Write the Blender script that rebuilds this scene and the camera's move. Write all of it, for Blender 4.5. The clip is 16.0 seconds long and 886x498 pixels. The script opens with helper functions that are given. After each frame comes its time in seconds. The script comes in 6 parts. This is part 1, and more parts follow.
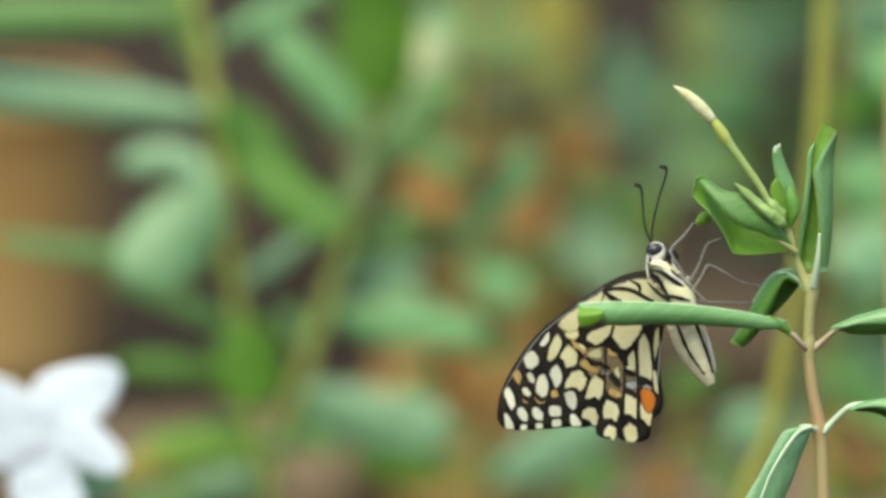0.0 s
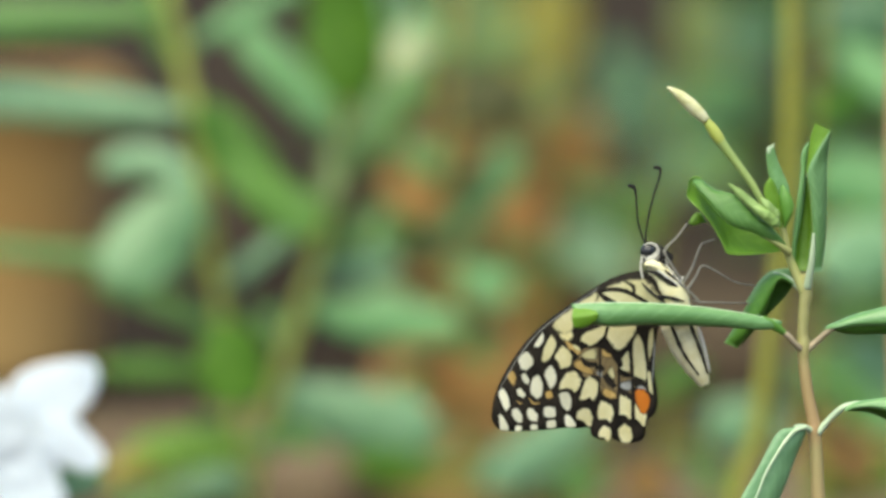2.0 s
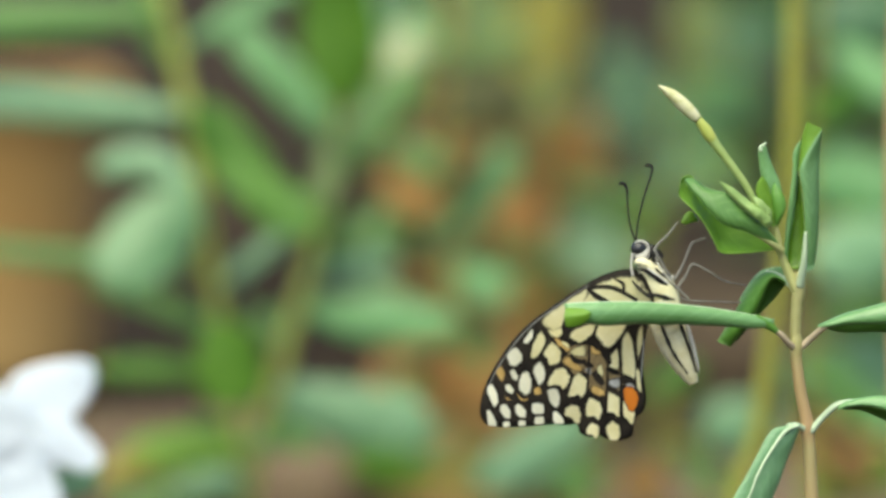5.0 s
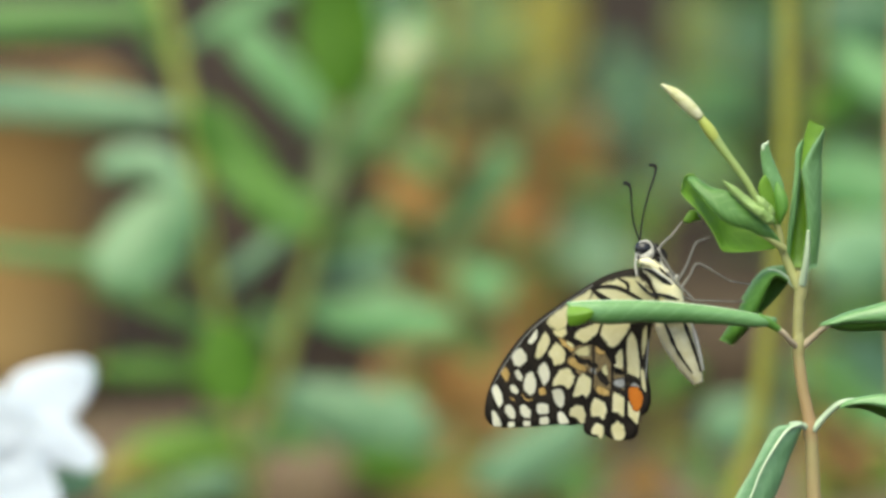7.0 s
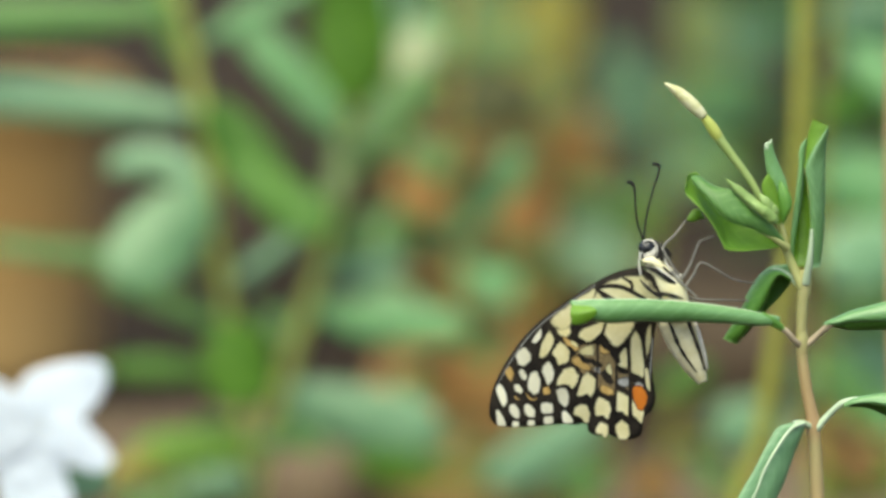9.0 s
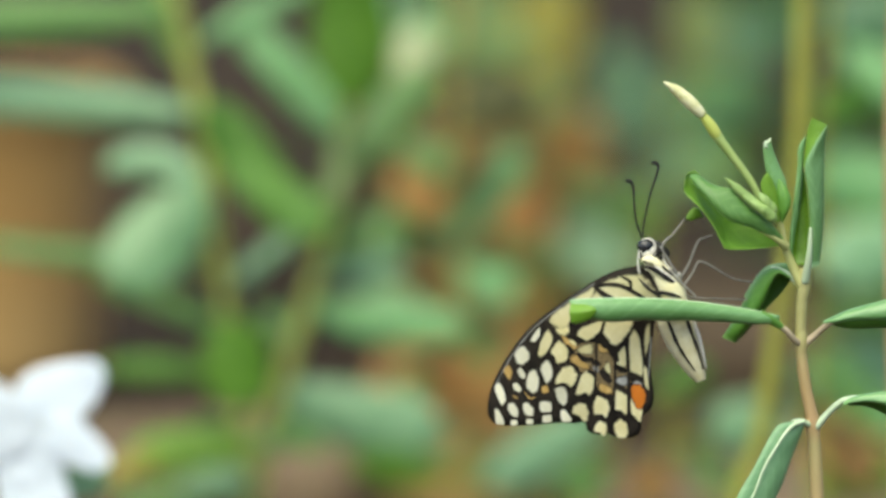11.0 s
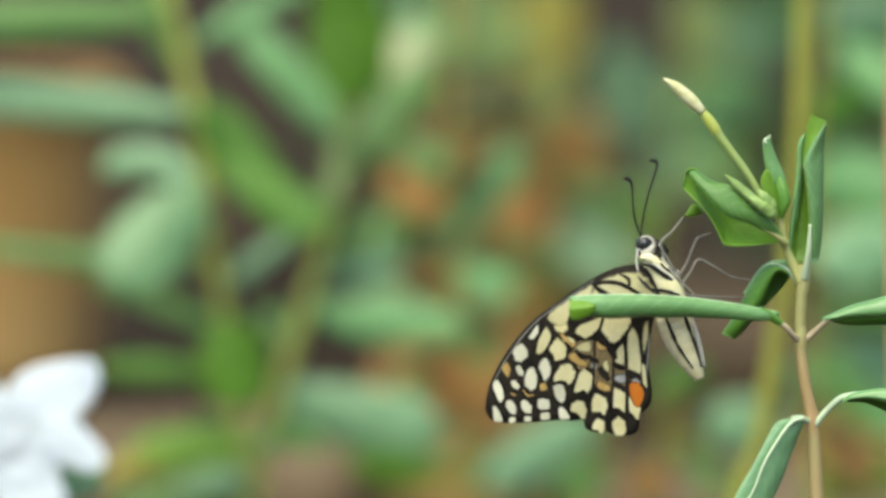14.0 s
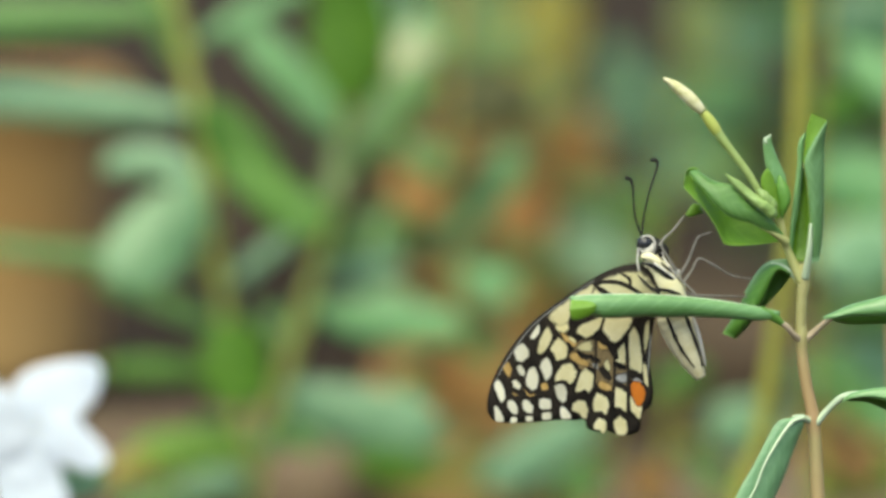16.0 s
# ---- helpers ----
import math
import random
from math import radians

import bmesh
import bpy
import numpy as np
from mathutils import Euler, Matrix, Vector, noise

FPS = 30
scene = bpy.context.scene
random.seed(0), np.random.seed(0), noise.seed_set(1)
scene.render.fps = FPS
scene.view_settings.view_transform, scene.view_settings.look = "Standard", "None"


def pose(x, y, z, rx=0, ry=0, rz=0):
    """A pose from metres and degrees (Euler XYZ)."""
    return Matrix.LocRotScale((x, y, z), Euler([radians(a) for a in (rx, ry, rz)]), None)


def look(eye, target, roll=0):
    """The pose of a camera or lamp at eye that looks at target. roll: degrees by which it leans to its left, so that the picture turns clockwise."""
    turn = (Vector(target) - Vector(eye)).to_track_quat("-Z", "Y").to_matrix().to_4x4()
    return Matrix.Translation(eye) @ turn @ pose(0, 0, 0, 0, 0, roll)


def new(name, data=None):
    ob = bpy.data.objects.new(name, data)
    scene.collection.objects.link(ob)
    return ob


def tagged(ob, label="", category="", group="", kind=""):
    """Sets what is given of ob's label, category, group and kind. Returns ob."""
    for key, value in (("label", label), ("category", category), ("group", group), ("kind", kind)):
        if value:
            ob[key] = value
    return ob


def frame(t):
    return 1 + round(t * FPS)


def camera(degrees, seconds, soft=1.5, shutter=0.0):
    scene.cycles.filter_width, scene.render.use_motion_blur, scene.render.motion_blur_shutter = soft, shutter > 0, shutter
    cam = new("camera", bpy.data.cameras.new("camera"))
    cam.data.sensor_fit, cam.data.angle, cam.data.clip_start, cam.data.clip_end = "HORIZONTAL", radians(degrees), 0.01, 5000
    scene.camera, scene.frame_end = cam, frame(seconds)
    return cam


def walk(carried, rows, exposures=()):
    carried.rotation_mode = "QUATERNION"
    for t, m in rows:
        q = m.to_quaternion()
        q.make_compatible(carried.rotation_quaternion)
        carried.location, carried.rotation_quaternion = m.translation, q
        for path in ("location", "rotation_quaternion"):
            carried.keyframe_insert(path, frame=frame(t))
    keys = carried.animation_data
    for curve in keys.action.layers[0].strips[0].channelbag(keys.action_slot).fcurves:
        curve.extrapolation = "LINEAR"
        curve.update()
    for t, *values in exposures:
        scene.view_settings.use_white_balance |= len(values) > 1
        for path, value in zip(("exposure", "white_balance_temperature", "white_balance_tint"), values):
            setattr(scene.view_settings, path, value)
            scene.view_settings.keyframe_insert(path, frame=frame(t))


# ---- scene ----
# ---- camera: a long lens on a tripod, a hand's breadth of depth in focus ----
FOCUS, PITCH, EYE_Z = 0.85, 8.0, 0.45
cam = camera(12.0, 16.0, soft=3.2)
cam.data.dof.use_dof = True
cam.data.dof.focus_distance = FOCUS
cam.data.dof.aperture_fstop = 8.0
EYE = pose(0, -FOCUS, EYE_Z, 90 - PITCH)
walk(cam, [(0.0, EYE), (16.0, EYE)], exposures=[(0.0, 0.70), (0.6, 0.63), (1.3, 0.64), (2.2, 0.71), (16.0, 0.71)])

# ---- light: bright hazy daylight from high up, a little from behind the camera ----
world = bpy.data.worlds.new("world")
scene.world = world
world.use_nodes = True
wt = world.node_tree
sky = wt.nodes.new("ShaderNodeTexSky")
sky.sky_type = "NISHITA"
sky.sun_disc = False
sky.sun_elevation, sky.sun_rotation = radians(65), radians(209)
sky.dust_density, sky.ozone_density = 3.0, 0.6
wt.links.new(sky.outputs[0], wt.nodes["Background"].inputs[0])
wt.nodes["Background"].inputs[1].default_value = 0.15

sun = new("sun", bpy.data.lights.new("sun", "SUN"))
sun.data.energy, sun.data.angle, sun.data.color = 2.4, radians(65), (0.92, 0.95, 0.70)
sun.matrix_world = look((-0.9, -1.6, 3.9), (0, 0, 0))


# ---- materials ----
def shader(name, colours, scale=60.0, rough=0.5, bump=0.2, fine=400.0, metal=0.0, translucent=0.0, sheen=0.0, spec=0.5, stretch=(1, 1, 1)):
    """A surface whose colour wanders between the given ones at a broad and a fine scale, with fine relief."""
    m = bpy.data.materials.new(name)
    m.use_nodes = True
    nt = m.node_tree
    bsdf = nt.nodes["Principled BSDF"]
    tex = nt.nodes.new("ShaderNodeTexCoord")
    mp = nt.nodes.new("ShaderNodeMapping")
    mp.inputs["Scale"].default_value = stretch
    info = nt.nodes.new("ShaderNodeObjectInfo")
    nt.links.new(tex.outputs["Object"], mp.inputs[0])
    n1, n2 = nt.nodes.new("ShaderNodeTexNoise"), nt.nodes.new("ShaderNodeTexNoise")
    for n, s, d in ((n1, scale, 3.0), (n2, fine, 4.0)):
        n.inputs["Scale"].default_value, n.inputs["Detail"].default_value = s, d
        nt.links.new(mp.outputs[0], n.inputs["Vector"])
    mix = nt.nodes.new("ShaderNodeMath")
    mix.operation = "MULTIPLY_ADD"
    mix.inputs[1].default_value = 0.35
    nt.links.new(n2.outputs[0], mix.inputs[0])
    low = nt.nodes.new("ShaderNodeMath")
    low.operation = "MULTIPLY_ADD"
    low.inputs[1].default_value, low.inputs[2].default_value = 0.9, -0.12
    nt.links.new(n1.outputs[0], low.inputs[0])
    nt.links.new(low.outputs[0], mix.inputs[2])
    ramp = nt.nodes.new("ShaderNodeValToRGB")
    els = ramp.color_ramp.elements
    while len(els) < len(colours):
        els.new(0.5)
    for i, c in enumerate(colours):
        els[i].position = 0.25 + 0.5 * i / max(1, len(colours) - 1)
        els[i].color = (*c, 1)
    nt.links.new(mix.outputs[0], ramp.inputs[0])
    hsv = nt.nodes.new("ShaderNodeHueSaturation")
    val = nt.nodes.new("ShaderNodeMath")
    val.operation = "MULTIPLY_ADD"
    val.inputs[1].default_value, val.inputs[2].default_value = 0.24, 0.88
    nt.links.new(info.outputs["Random"], val.inputs[0])
    nt.links.new(val.outputs[0], hsv.inputs["Value"])
    nt.links.new(ramp.outputs[0], hsv.inputs["Color"])
    nt.links.new(hsv.outputs[0], bsdf.inputs["Base Color"])
    rr = nt.nodes.new("ShaderNodeMath")
    rr.operation = "MULTIPLY_ADD"
    rr.inputs[1].default_value, rr.inputs[2].default_value = 0.25, rough - 0.12
    nt.links.new(n2.outputs[0], rr.inputs[0])
    nt.links.new(rr.outputs[0], bsdf.inputs["Roughness"])
    bsdf.inputs["Metallic"].default_value = metal
    bsdf.inputs["Specular IOR Level"].default_value = spec
    bsdf.inputs["Sheen Weight"].default_value = sheen
    bp = nt.nodes.new("ShaderNodeBump")
    bp.inputs["Strength"].default_value, bp.inputs["Distance"].default_value = bump, 0.0003
    nt.links.new(n2.outputs[0], bp.inputs["Height"])
    nt.links.new(bp.outputs[0], bsdf.inputs["Normal"])
    if translucent:
        tr, mx = nt.nodes.new("ShaderNodeBsdfTranslucent"), nt.nodes.new("ShaderNodeMixShader")
        mx.inputs[0].default_value = translucent
        nt.links.new(hsv.outputs[0], tr.inputs[0])
        nt.links.new(bsdf.outputs[0], mx.inputs[1])
        nt.links.new(tr.outputs[0], mx.inputs[2])
        nt.links.new(mx.outputs[0], nt.nodes["Material Output"].inputs[0])
    return m


def leaf_shader(name, a, b, rough=0.42, translucent=0.3, spec=0.5):
    """Leaf skin: mottled, with paler side veins that run forward from the midrib."""
    m = shader(name, (a, b), 90.0, rough, 0.25, 900.0, translucent=translucent, spec=spec)
    nt = m.node_tree
    bsdf = nt.nodes["Principled BSDF"]
    uv = nt.nodes.new("ShaderNodeUVMap")
    sep = nt.nodes.new("ShaderNodeSeparateXYZ")
    nt.links.new(uv.outputs[0], sep.inputs[0])
    ab, add, sn, pw = [nt.nodes.new("ShaderNodeMath") for _ in range(4)]
    ab.operation, add.operation, sn.operation, pw.operation = "ABSOLUTE", "MULTIPLY_ADD", "SINE", "POWER"
    nt.links.new(sep.outputs[1], ab.inputs[0])
    add.inputs[1].default_value = -0.16
    nt.links.new(ab.outputs[0], add.inputs[0])
    nt.links.new(sep.outputs[0], add.inputs[2])
    k = nt.nodes.new("ShaderNodeMath")
    k.operation = "MULTIPLY"
    k.inputs[1].default_value = 62.0
    nt.links.new(add.outputs[0], k.inputs[0])
    nt.links.new(k.outputs[0], sn.inputs[0])
    half = nt.nodes.new("ShaderNodeMath")
    half.operation = "MULTIPLY_ADD"
    half.inputs[1].default_value = half.inputs[2].default_value = 0.5
    nt.links.new(sn.outputs[0], half.inputs[0])
    nt.links.new(half.outputs[0], pw.inputs[0])
    pw.inputs[1].default_value = 9.0
    hsv = next(n for n in nt.nodes if n.type == "HUE_SAT")
    vein = nt.nodes.new("ShaderNodeMixRGB")
    vein.inputs[2].default_value = (min(1, b[0] * 1.7 + 0.03), min(1, b[1] * 1.45 + 0.03), min(1, b[2] * 1.6 + 0.03), 1)
    fac = nt.nodes.new("ShaderNodeMath")
    fac.operation = "MULTIPLY"
    fac.inputs[1].default_value = 0.22
    nt.links.new(pw.outputs[0], fac.inputs[0])
    nt.links.new(fac.outputs[0], vein.inputs[0])
    nt.links.new(hsv.outputs[0], vein.inputs[1])
    # the thin margin of the blade is paler
    rim, edge = nt.nodes.new("ShaderNodeMapRange"), nt.nodes.new("ShaderNodeMixRGB")
    rim.interpolation_type = "SMOOTHSTEP"
    rim.inputs["From Min"].default_value, rim.inputs["From Max"].default_value, rim.inputs["To Max"].default_value = 0.86, 1.0, 0.55
    nt.links.new(ab.outputs[0], rim.inputs[0])
    nt.links.new(rim.outputs[0], edge.inputs[0])
    nt.links.new(vein.outputs[0], edge.inputs[1])
    edge.inputs[2].default_value = (min(1, b[0] * 1.6 + 0.04), min(1, b[1] * 1.4 + 0.04), min(1, b[2] * 1.5 + 0.04), 1)
    nt.links.new(edge.outputs[0], bsdf.inputs["Base Color"])
    return m


LEAF_FRESH = leaf_shader("leaf_fresh", (0.145, 0.32, 0.017), (0.235, 0.455, 0.042), translucent=0.4)
LEAF_BLUE = leaf_shader("leaf_blue_green", (0.08, 0.235, 0.06), (0.13, 0.335, 0.108), rough=0.45, translucent=0.24, spec=0.55)
LEAF_SPRIG = leaf_shader("leaf_sprig_green", (0.075, 0.215, 0.022), (0.13, 0.31, 0.045), rough=0.42, translucent=0.3)
LEAF_BLADE = leaf_shader("leaf_blade", (0.115, 0.28, 0.013), (0.19, 0.40, 0.03), translucent=0.4)
LEAF_FLAP = leaf_shader("leaf_flap", (0.098, 0.245, 0.042), (0.16, 0.345, 0.085), translucent=0.25)
LEAF_QUILL = leaf_shader("leaf_glaucous", (0.092, 0.23, 0.056), (0.155, 0.33, 0.112), rough=0.38, translucent=0.10, spec=0.75)
LEAF_MID = leaf_shader("leaf_mid_green", (0.063, 0.175, 0.024), (0.105, 0.25, 0.042), translucent=0.3)
LEAF_DEEP = leaf_shader("leaf_deep_green", (0.058, 0.175, 0.004), (0.1, 0.245, 0.01), rough=0.55, translucent=0.4, spec=0.25)
LEAF_PALE = leaf_shader("leaf_pale", (0.1, 0.245, 0.078), (0.158, 0.33, 0.132), rough=0.42, translucent=0.22, spec=0.65)
LEAF_FROST = leaf_shader("leaf_frosted", (0.12, 0.272, 0.112), (0.19, 0.37, 0.175), rough=0.42, translucent=0.22, spec=0.65)
LEAF_GRASS = leaf_shader("leaf_grass_green", (0.055, 0.17, 0.01), (0.092, 0.235, 0.02), rough=0.5, translucent=0.35, spec=0.35)
LEAF_YELLOW = leaf_shader("leaf_yellow", (0.27, 0.245, 0.016), (0.38, 0.345, 0.036), translucent=0.4)
LEAF_TEAL = leaf_shader("leaf_teal", (0.048, 0.128, 0.045), (0.08, 0.19, 0.082), rough=0.45, translucent=0.25)
LEAF_BROWN = leaf_shader("leaf_brown", (0.13, 0.075, 0.02), (0.205, 0.125, 0.036), rough=0.7, translucent=0.2, spec=0.2)
LEAF_LIME = leaf_shader("leaf_lime", (0.13, 0.215, 0.045), (0.195, 0.285, 0.08), rough=0.45, translucent=0.3)
LEAF_STRAW = leaf_shader("leaf_straw", (0.29, 0.33, 0.15), (0.40, 0.44, 0.23), rough=0.5, translucent=0.3)
LEAF_OLIVE = leaf_shader("leaf_olive", (0.085, 0.14, 0.02), (0.14, 0.20, 0.035), rough=0.5, translucent=0.25)
# Dark brown-olive that paints the shaded gaps behind the foliage.
LEAF_GAP_SHADE = leaf_shader("leaf_gap_shade", (0.042, 0.046, 0.014), (0.075, 0.078, 0.026), rough=0.6, translucent=0.1, spec=0.2)
LEAF_DRY = leaf_shader("leaf_withered", (0.23, 0.115, 0.026), (0.34, 0.19, 0.055), rough=0.7, translucent=0.25, spec=0.2)
# The rolls' inner shade is put into this green; back leaves share it.
LEAF_SHADED_DARK = leaf_shader("leaf_shaded_dark", (0.035, 0.10, 0.010), (0.065, 0.155, 0.018), rough=0.5, translucent=0.08, spec=0.3)
RIB = shader("leaf_midrib", ((0.38, 0.50, 0.30), (0.52, 0.63, 0.42)), 200, 0.4, 0.1, 1500)
STEM_PALE = shader("stem_straw_green", ((0.27, 0.31, 0.08), (0.38, 0.40, 0.14), (0.36, 0.33, 0.13)), 55, 0.45, 0.3, 700, stretch=(1, 0.25, 1))
BUD_GREEN = shader("bud_green", ((0.28, 0.39, 0.09), (0.42, 0.53, 0.19)), 160, 0.45, 0.2, 900, translucent=0.15)
STEM_RED = shader("stem_russet", ((0.36, 0.285, 0.175), (0.46, 0.375, 0.24), (0.38, 0.34, 0.185)), 45, 0.5, 0.3, 700, stretch=(1, 0.3, 1))
STEM_OLIVE = shader("stem_olive", ((0.175, 0.18, 0.017), (0.255, 0.258, 0.032)), 40, 0.5, 0.3, 600)
STEM_LIME = shader("stem_lime", ((0.29, 0.335, 0.052), (0.41, 0.455, 0.095)), 40, 0.5, 0.3, 600)
STEM_OCHRE = shader("stem_ochre", ((0.24, 0.19, 0.03), (0.33, 0.27, 0.06)), 40, 0.5, 0.3, 600)
STEM_RUST = shader("stem_rust", ((0.30, 0.19, 0.08), (0.38, 0.26, 0.12)), 60, 0.5, 0.3, 600)
BUD_CREAM = shader("bud_cream", ((0.48, 0.48, 0.16), (0.66, 0.65, 0.35), (0.78, 0.76, 0.52)), 420, 0.5, 0.5, 1500, translucent=0.15)
BUD_YOUNG = shader("bud_young", ((0.20, 0.34, 0.07), (0.34, 0.48, 0.16)), 300, 0.5, 0.4, 1200, translucent=0.15)
BUD_YELLOW = shader("bud_yellow", ((0.37, 0.45, 0.07), (0.52, 0.57, 0.13)), 160, 0.45, 0.2, 900, translucent=0.1)
PETAL = shader("petal_white", ((0.72, 0.79, 0.845), (0.79, 0.845, 0.89)), 90, 0.6, 0.15, 700, translucent=0.35, spec=0.3)
WING_BLACK = shader("wing_black", ((0.007, 0.006, 0.005), (0.026, 0.021, 0.015)), 300, 0.7, 0.3, 2600, spec=0.08)
WING_CREAM = shader("wing_cream", ((0.58, 0.52, 0.25), (0.74, 0.69, 0.42)), 260, 0.65, 0.3, 2600, spec=0.2, translucent=0.15)
WING_PALE = shader("wing_pale", ((0.58, 0.56, 0.40), (0.74, 0.72, 0.56)), 260, 0.65, 0.3, 2600, spec=0.2, translucent=0.15)
WING_TAN = shader("wing_tan", ((0.32, 0.20, 0.05), (0.52, 0.35, 0.12)), 900, 0.65, 0.3, 2600, spec=0.2)
WING_OLIVE = shader("wing_olive", ((0.47, 0.42, 0.20), (0.61, 0.56, 0.30)), 300, 0.65, 0.3, 2600, spec=0.2)
WING_DUSK = shader("wing_dusk", ((0.13, 0.092, 0.04), (0.27, 0.195, 0.085)), 900, 0.65, 0.3, 2600, spec=0.2)
WING_GREY = shader("wing_grey", ((0.25, 0.25, 0.23), (0.38, 0.38, 0.35)), 400, 0.65, 0.3, 2600, spec=0.2)
WING_ORANGE = shader("wing_orange", ((0.38, 0.10, 0.004), (0.50, 0.15, 0.010)), 400, 0.6, 0.3, 2600, spec=0.2)
BODY_CREAM = shader("body_cream", ((0.66, 0.59, 0.31), (0.80, 0.75, 0.50)), 420, 0.8, 0.4, 2200, sheen=0.1, spec=0.2)
BODY_WHITE = shader("body_white", ((0.50, 0.48, 0.41), (0.70, 0.68, 0.59)), 420, 0.8, 0.6, 2200, sheen=0.3, spec=0.2)
BODY_BLACK = shader("body_black", ((0.007, 0.006, 0.006), (0.022, 0.020, 0.017)), 400, 0.7, 0.6, 2200, spec=0.2)
EYE_BLACK = shader("eye_black", ((0.008, 0.009, 0.010), (0.022, 0.023, 0.026)), 900, 0.25, 0.1, 3000)
LEG_GREY = shader("leg_grey", ((0.13, 0.122, 0.10), (0.26, 0.248, 0.21)), 500, 0.6, 0.3, 2200)
# Kept very dark: the plants' shade on the ground is put into this colour.
SOIL = shader("soil", ((0.010, 0.0066, 0.0038), (0.022, 0.0148, 0.0078), (0.063, 0.042, 0.0225)), 5.0, 0.9, 1.0, 60, spec=0.08)
# Two tones for the added slabs that stand in for paler ground.
GROUND_PALE = shader("pale_ground", ((0.125, 0.088, 0.05), (0.195, 0.145, 0.09)), 14, 0.9, 0.6, 160, spec=0.1)
GROUND_BROWN = shader("brown_ground", ((0.06, 0.042, 0.025), (0.10, 0.072, 0.045)), 14, 0.9, 0.6, 160, spec=0.1)
TERRACOTTA = shader("terracotta", ((0.41, 0.22, 0.055), (0.55, 0.325, 0.10), (0.60, 0.39, 0.145)), 9, 0.85, 0.5, 120)
TERRACOTTA_DARK = shader("dark_terracotta", ((0.085, 0.056, 0.017), (0.135, 0.088, 0.027), (0.175, 0.115, 0.042)), 9, 0.9, 0.5, 120)


def feather(m, start):
    """The scales of a wing spot thin out raggedly towards its rim, over the black beneath. start: where along the spot's radius."""
    nt = m.node_tree
    bsdf = nt.nodes["Principled BSDF"]
    sep = nt.nodes.new("ShaderNodeSeparateXYZ")
    nt.links.new(nt.nodes.new("ShaderNodeUVMap").outputs[0], sep.inputs[0])
    n = nt.nodes.new("ShaderNodeTexNoise")
    n.inputs["Scale"].default_value, n.inputs["Detail"].default_value = 1500.0, 3.0
    nt.links.new(next(q for q in nt.nodes if q.type == "TEX_COORD").outputs["Object"], n.inputs["Vector"])
    add, mr, mix = nt.nodes.new("ShaderNodeMath"), nt.nodes.new("ShaderNodeMapRange"), nt.nodes.new("ShaderNodeMixRGB")
    add.operation, mr.interpolation_type = "MULTIPLY_ADD", "SMOOTHSTEP"
    add.inputs[1].default_value = 0.5
    nt.links.new(n.outputs[0], add.inputs[0])
    nt.links.new(sep.outputs[0], add.inputs[2])
    mr.inputs["From Min"].default_value, mr.inputs["From Max"].default_value = start + 0.25, 1.27
    nt.links.new(add.outputs[0], mr.inputs[0])
    nt.links.new(mr.outputs[0], mix.inputs[0])
    nt.links.new(bsdf.inputs["Base Color"].links[0].from_socket, mix.inputs[1])
    mix.inputs[2].default_value = (0.018, 0.014, 0.009, 1)
    nt.links.new(mix.outputs[0], bsdf.inputs["Base Color"])


for skin, start in ((WING_CREAM, 0.84), (WING_PALE, 0.82), (WING_TAN, 0.62), (WING_OLIVE, 0.6), (WING_GREY, 0.5), (WING_ORANGE, 0.84)):
    feather(skin, start)
WING_EDGE = shader("wing_edge", ((0.20, 0.20, 0.18), (0.34, 0.34, 0.31)), 400, 0.65, 0.3, 2600, spec=0.2)


def flushed_stem():
    """Straw-coloured stem bark whose middle stretches are flushed with russet, as the plant's own pigment runs."""
    m = shader("stem_flushed", ((0.31, 0.31, 0.10), (0.43, 0.40, 0.18)), 60, 0.45, 0.3, 700, stretch=(1, 0.3, 1))
    nt = m.node_tree
    sep = nt.nodes.new("ShaderNodeSeparateXYZ")
    nt.links.new(next(n for n in nt.nodes if n.type == "TEX_COORD").outputs["Object"], sep.inputs[0])
    ramp = nt.nodes.new("ShaderNodeValToRGB")
    mr = nt.nodes.new("ShaderNodeMapRange")
    mr.inputs["From Min"].default_value, mr.inputs["From Max"].default_value = 0.285, 0.330
    nt.links.new(sep.outputs[1], mr.inputs[0])
    nt.links.new(mr.outputs[0], ramp.inputs[0])
    els = ramp.color_ramp.elements
    els[0].position, els[0].color = 0.0, (0.55, 0.55, 0.55, 1)
    els[1].position, els[1].color = 1.0, (0, 0, 0, 1)
    for p, v in ((0.22, 0.30), (0.32, 0.85), (0.58, 0.55), (0.70, 0.06)):
        e = els.new(p)
        e.color = (v, v, v, 1)
    mix = nt.nodes.new("ShaderNodeMixRGB")
    mix.inputs[2].default_value = (0.38, 0.225, 0.105, 1)
    bsdf = nt.nodes["Principled BSDF"]
    nt.links.new(ramp.outputs[0], mix.inputs[0])
    nt.links.new(bsdf.inputs["Base Color"].links[0].from_socket, mix.inputs[1])
    nt.links.new(mix.outputs[0], bsdf.inputs["Base Color"])
    return m


STEM_MAIN = flushed_stem()


# ---- building helpers: every plant and the insect is built in millimetres on an upright sheet that faces the lens ----
MM = 0.001


def sheet(d):
    """The pose of an upright sheet d metres from the lens: x to the right, y up, z towards the lens; its origin is on the lens's axis."""
    return EYE @ pose(0, 0, -d)


def ground_y(d):
    """The height on that sheet, in millimetres, at which it meets the ground."""
    return (d * math.sin(radians(PITCH)) - EYE_Z) / math.cos(radians(PITCH)) / MM


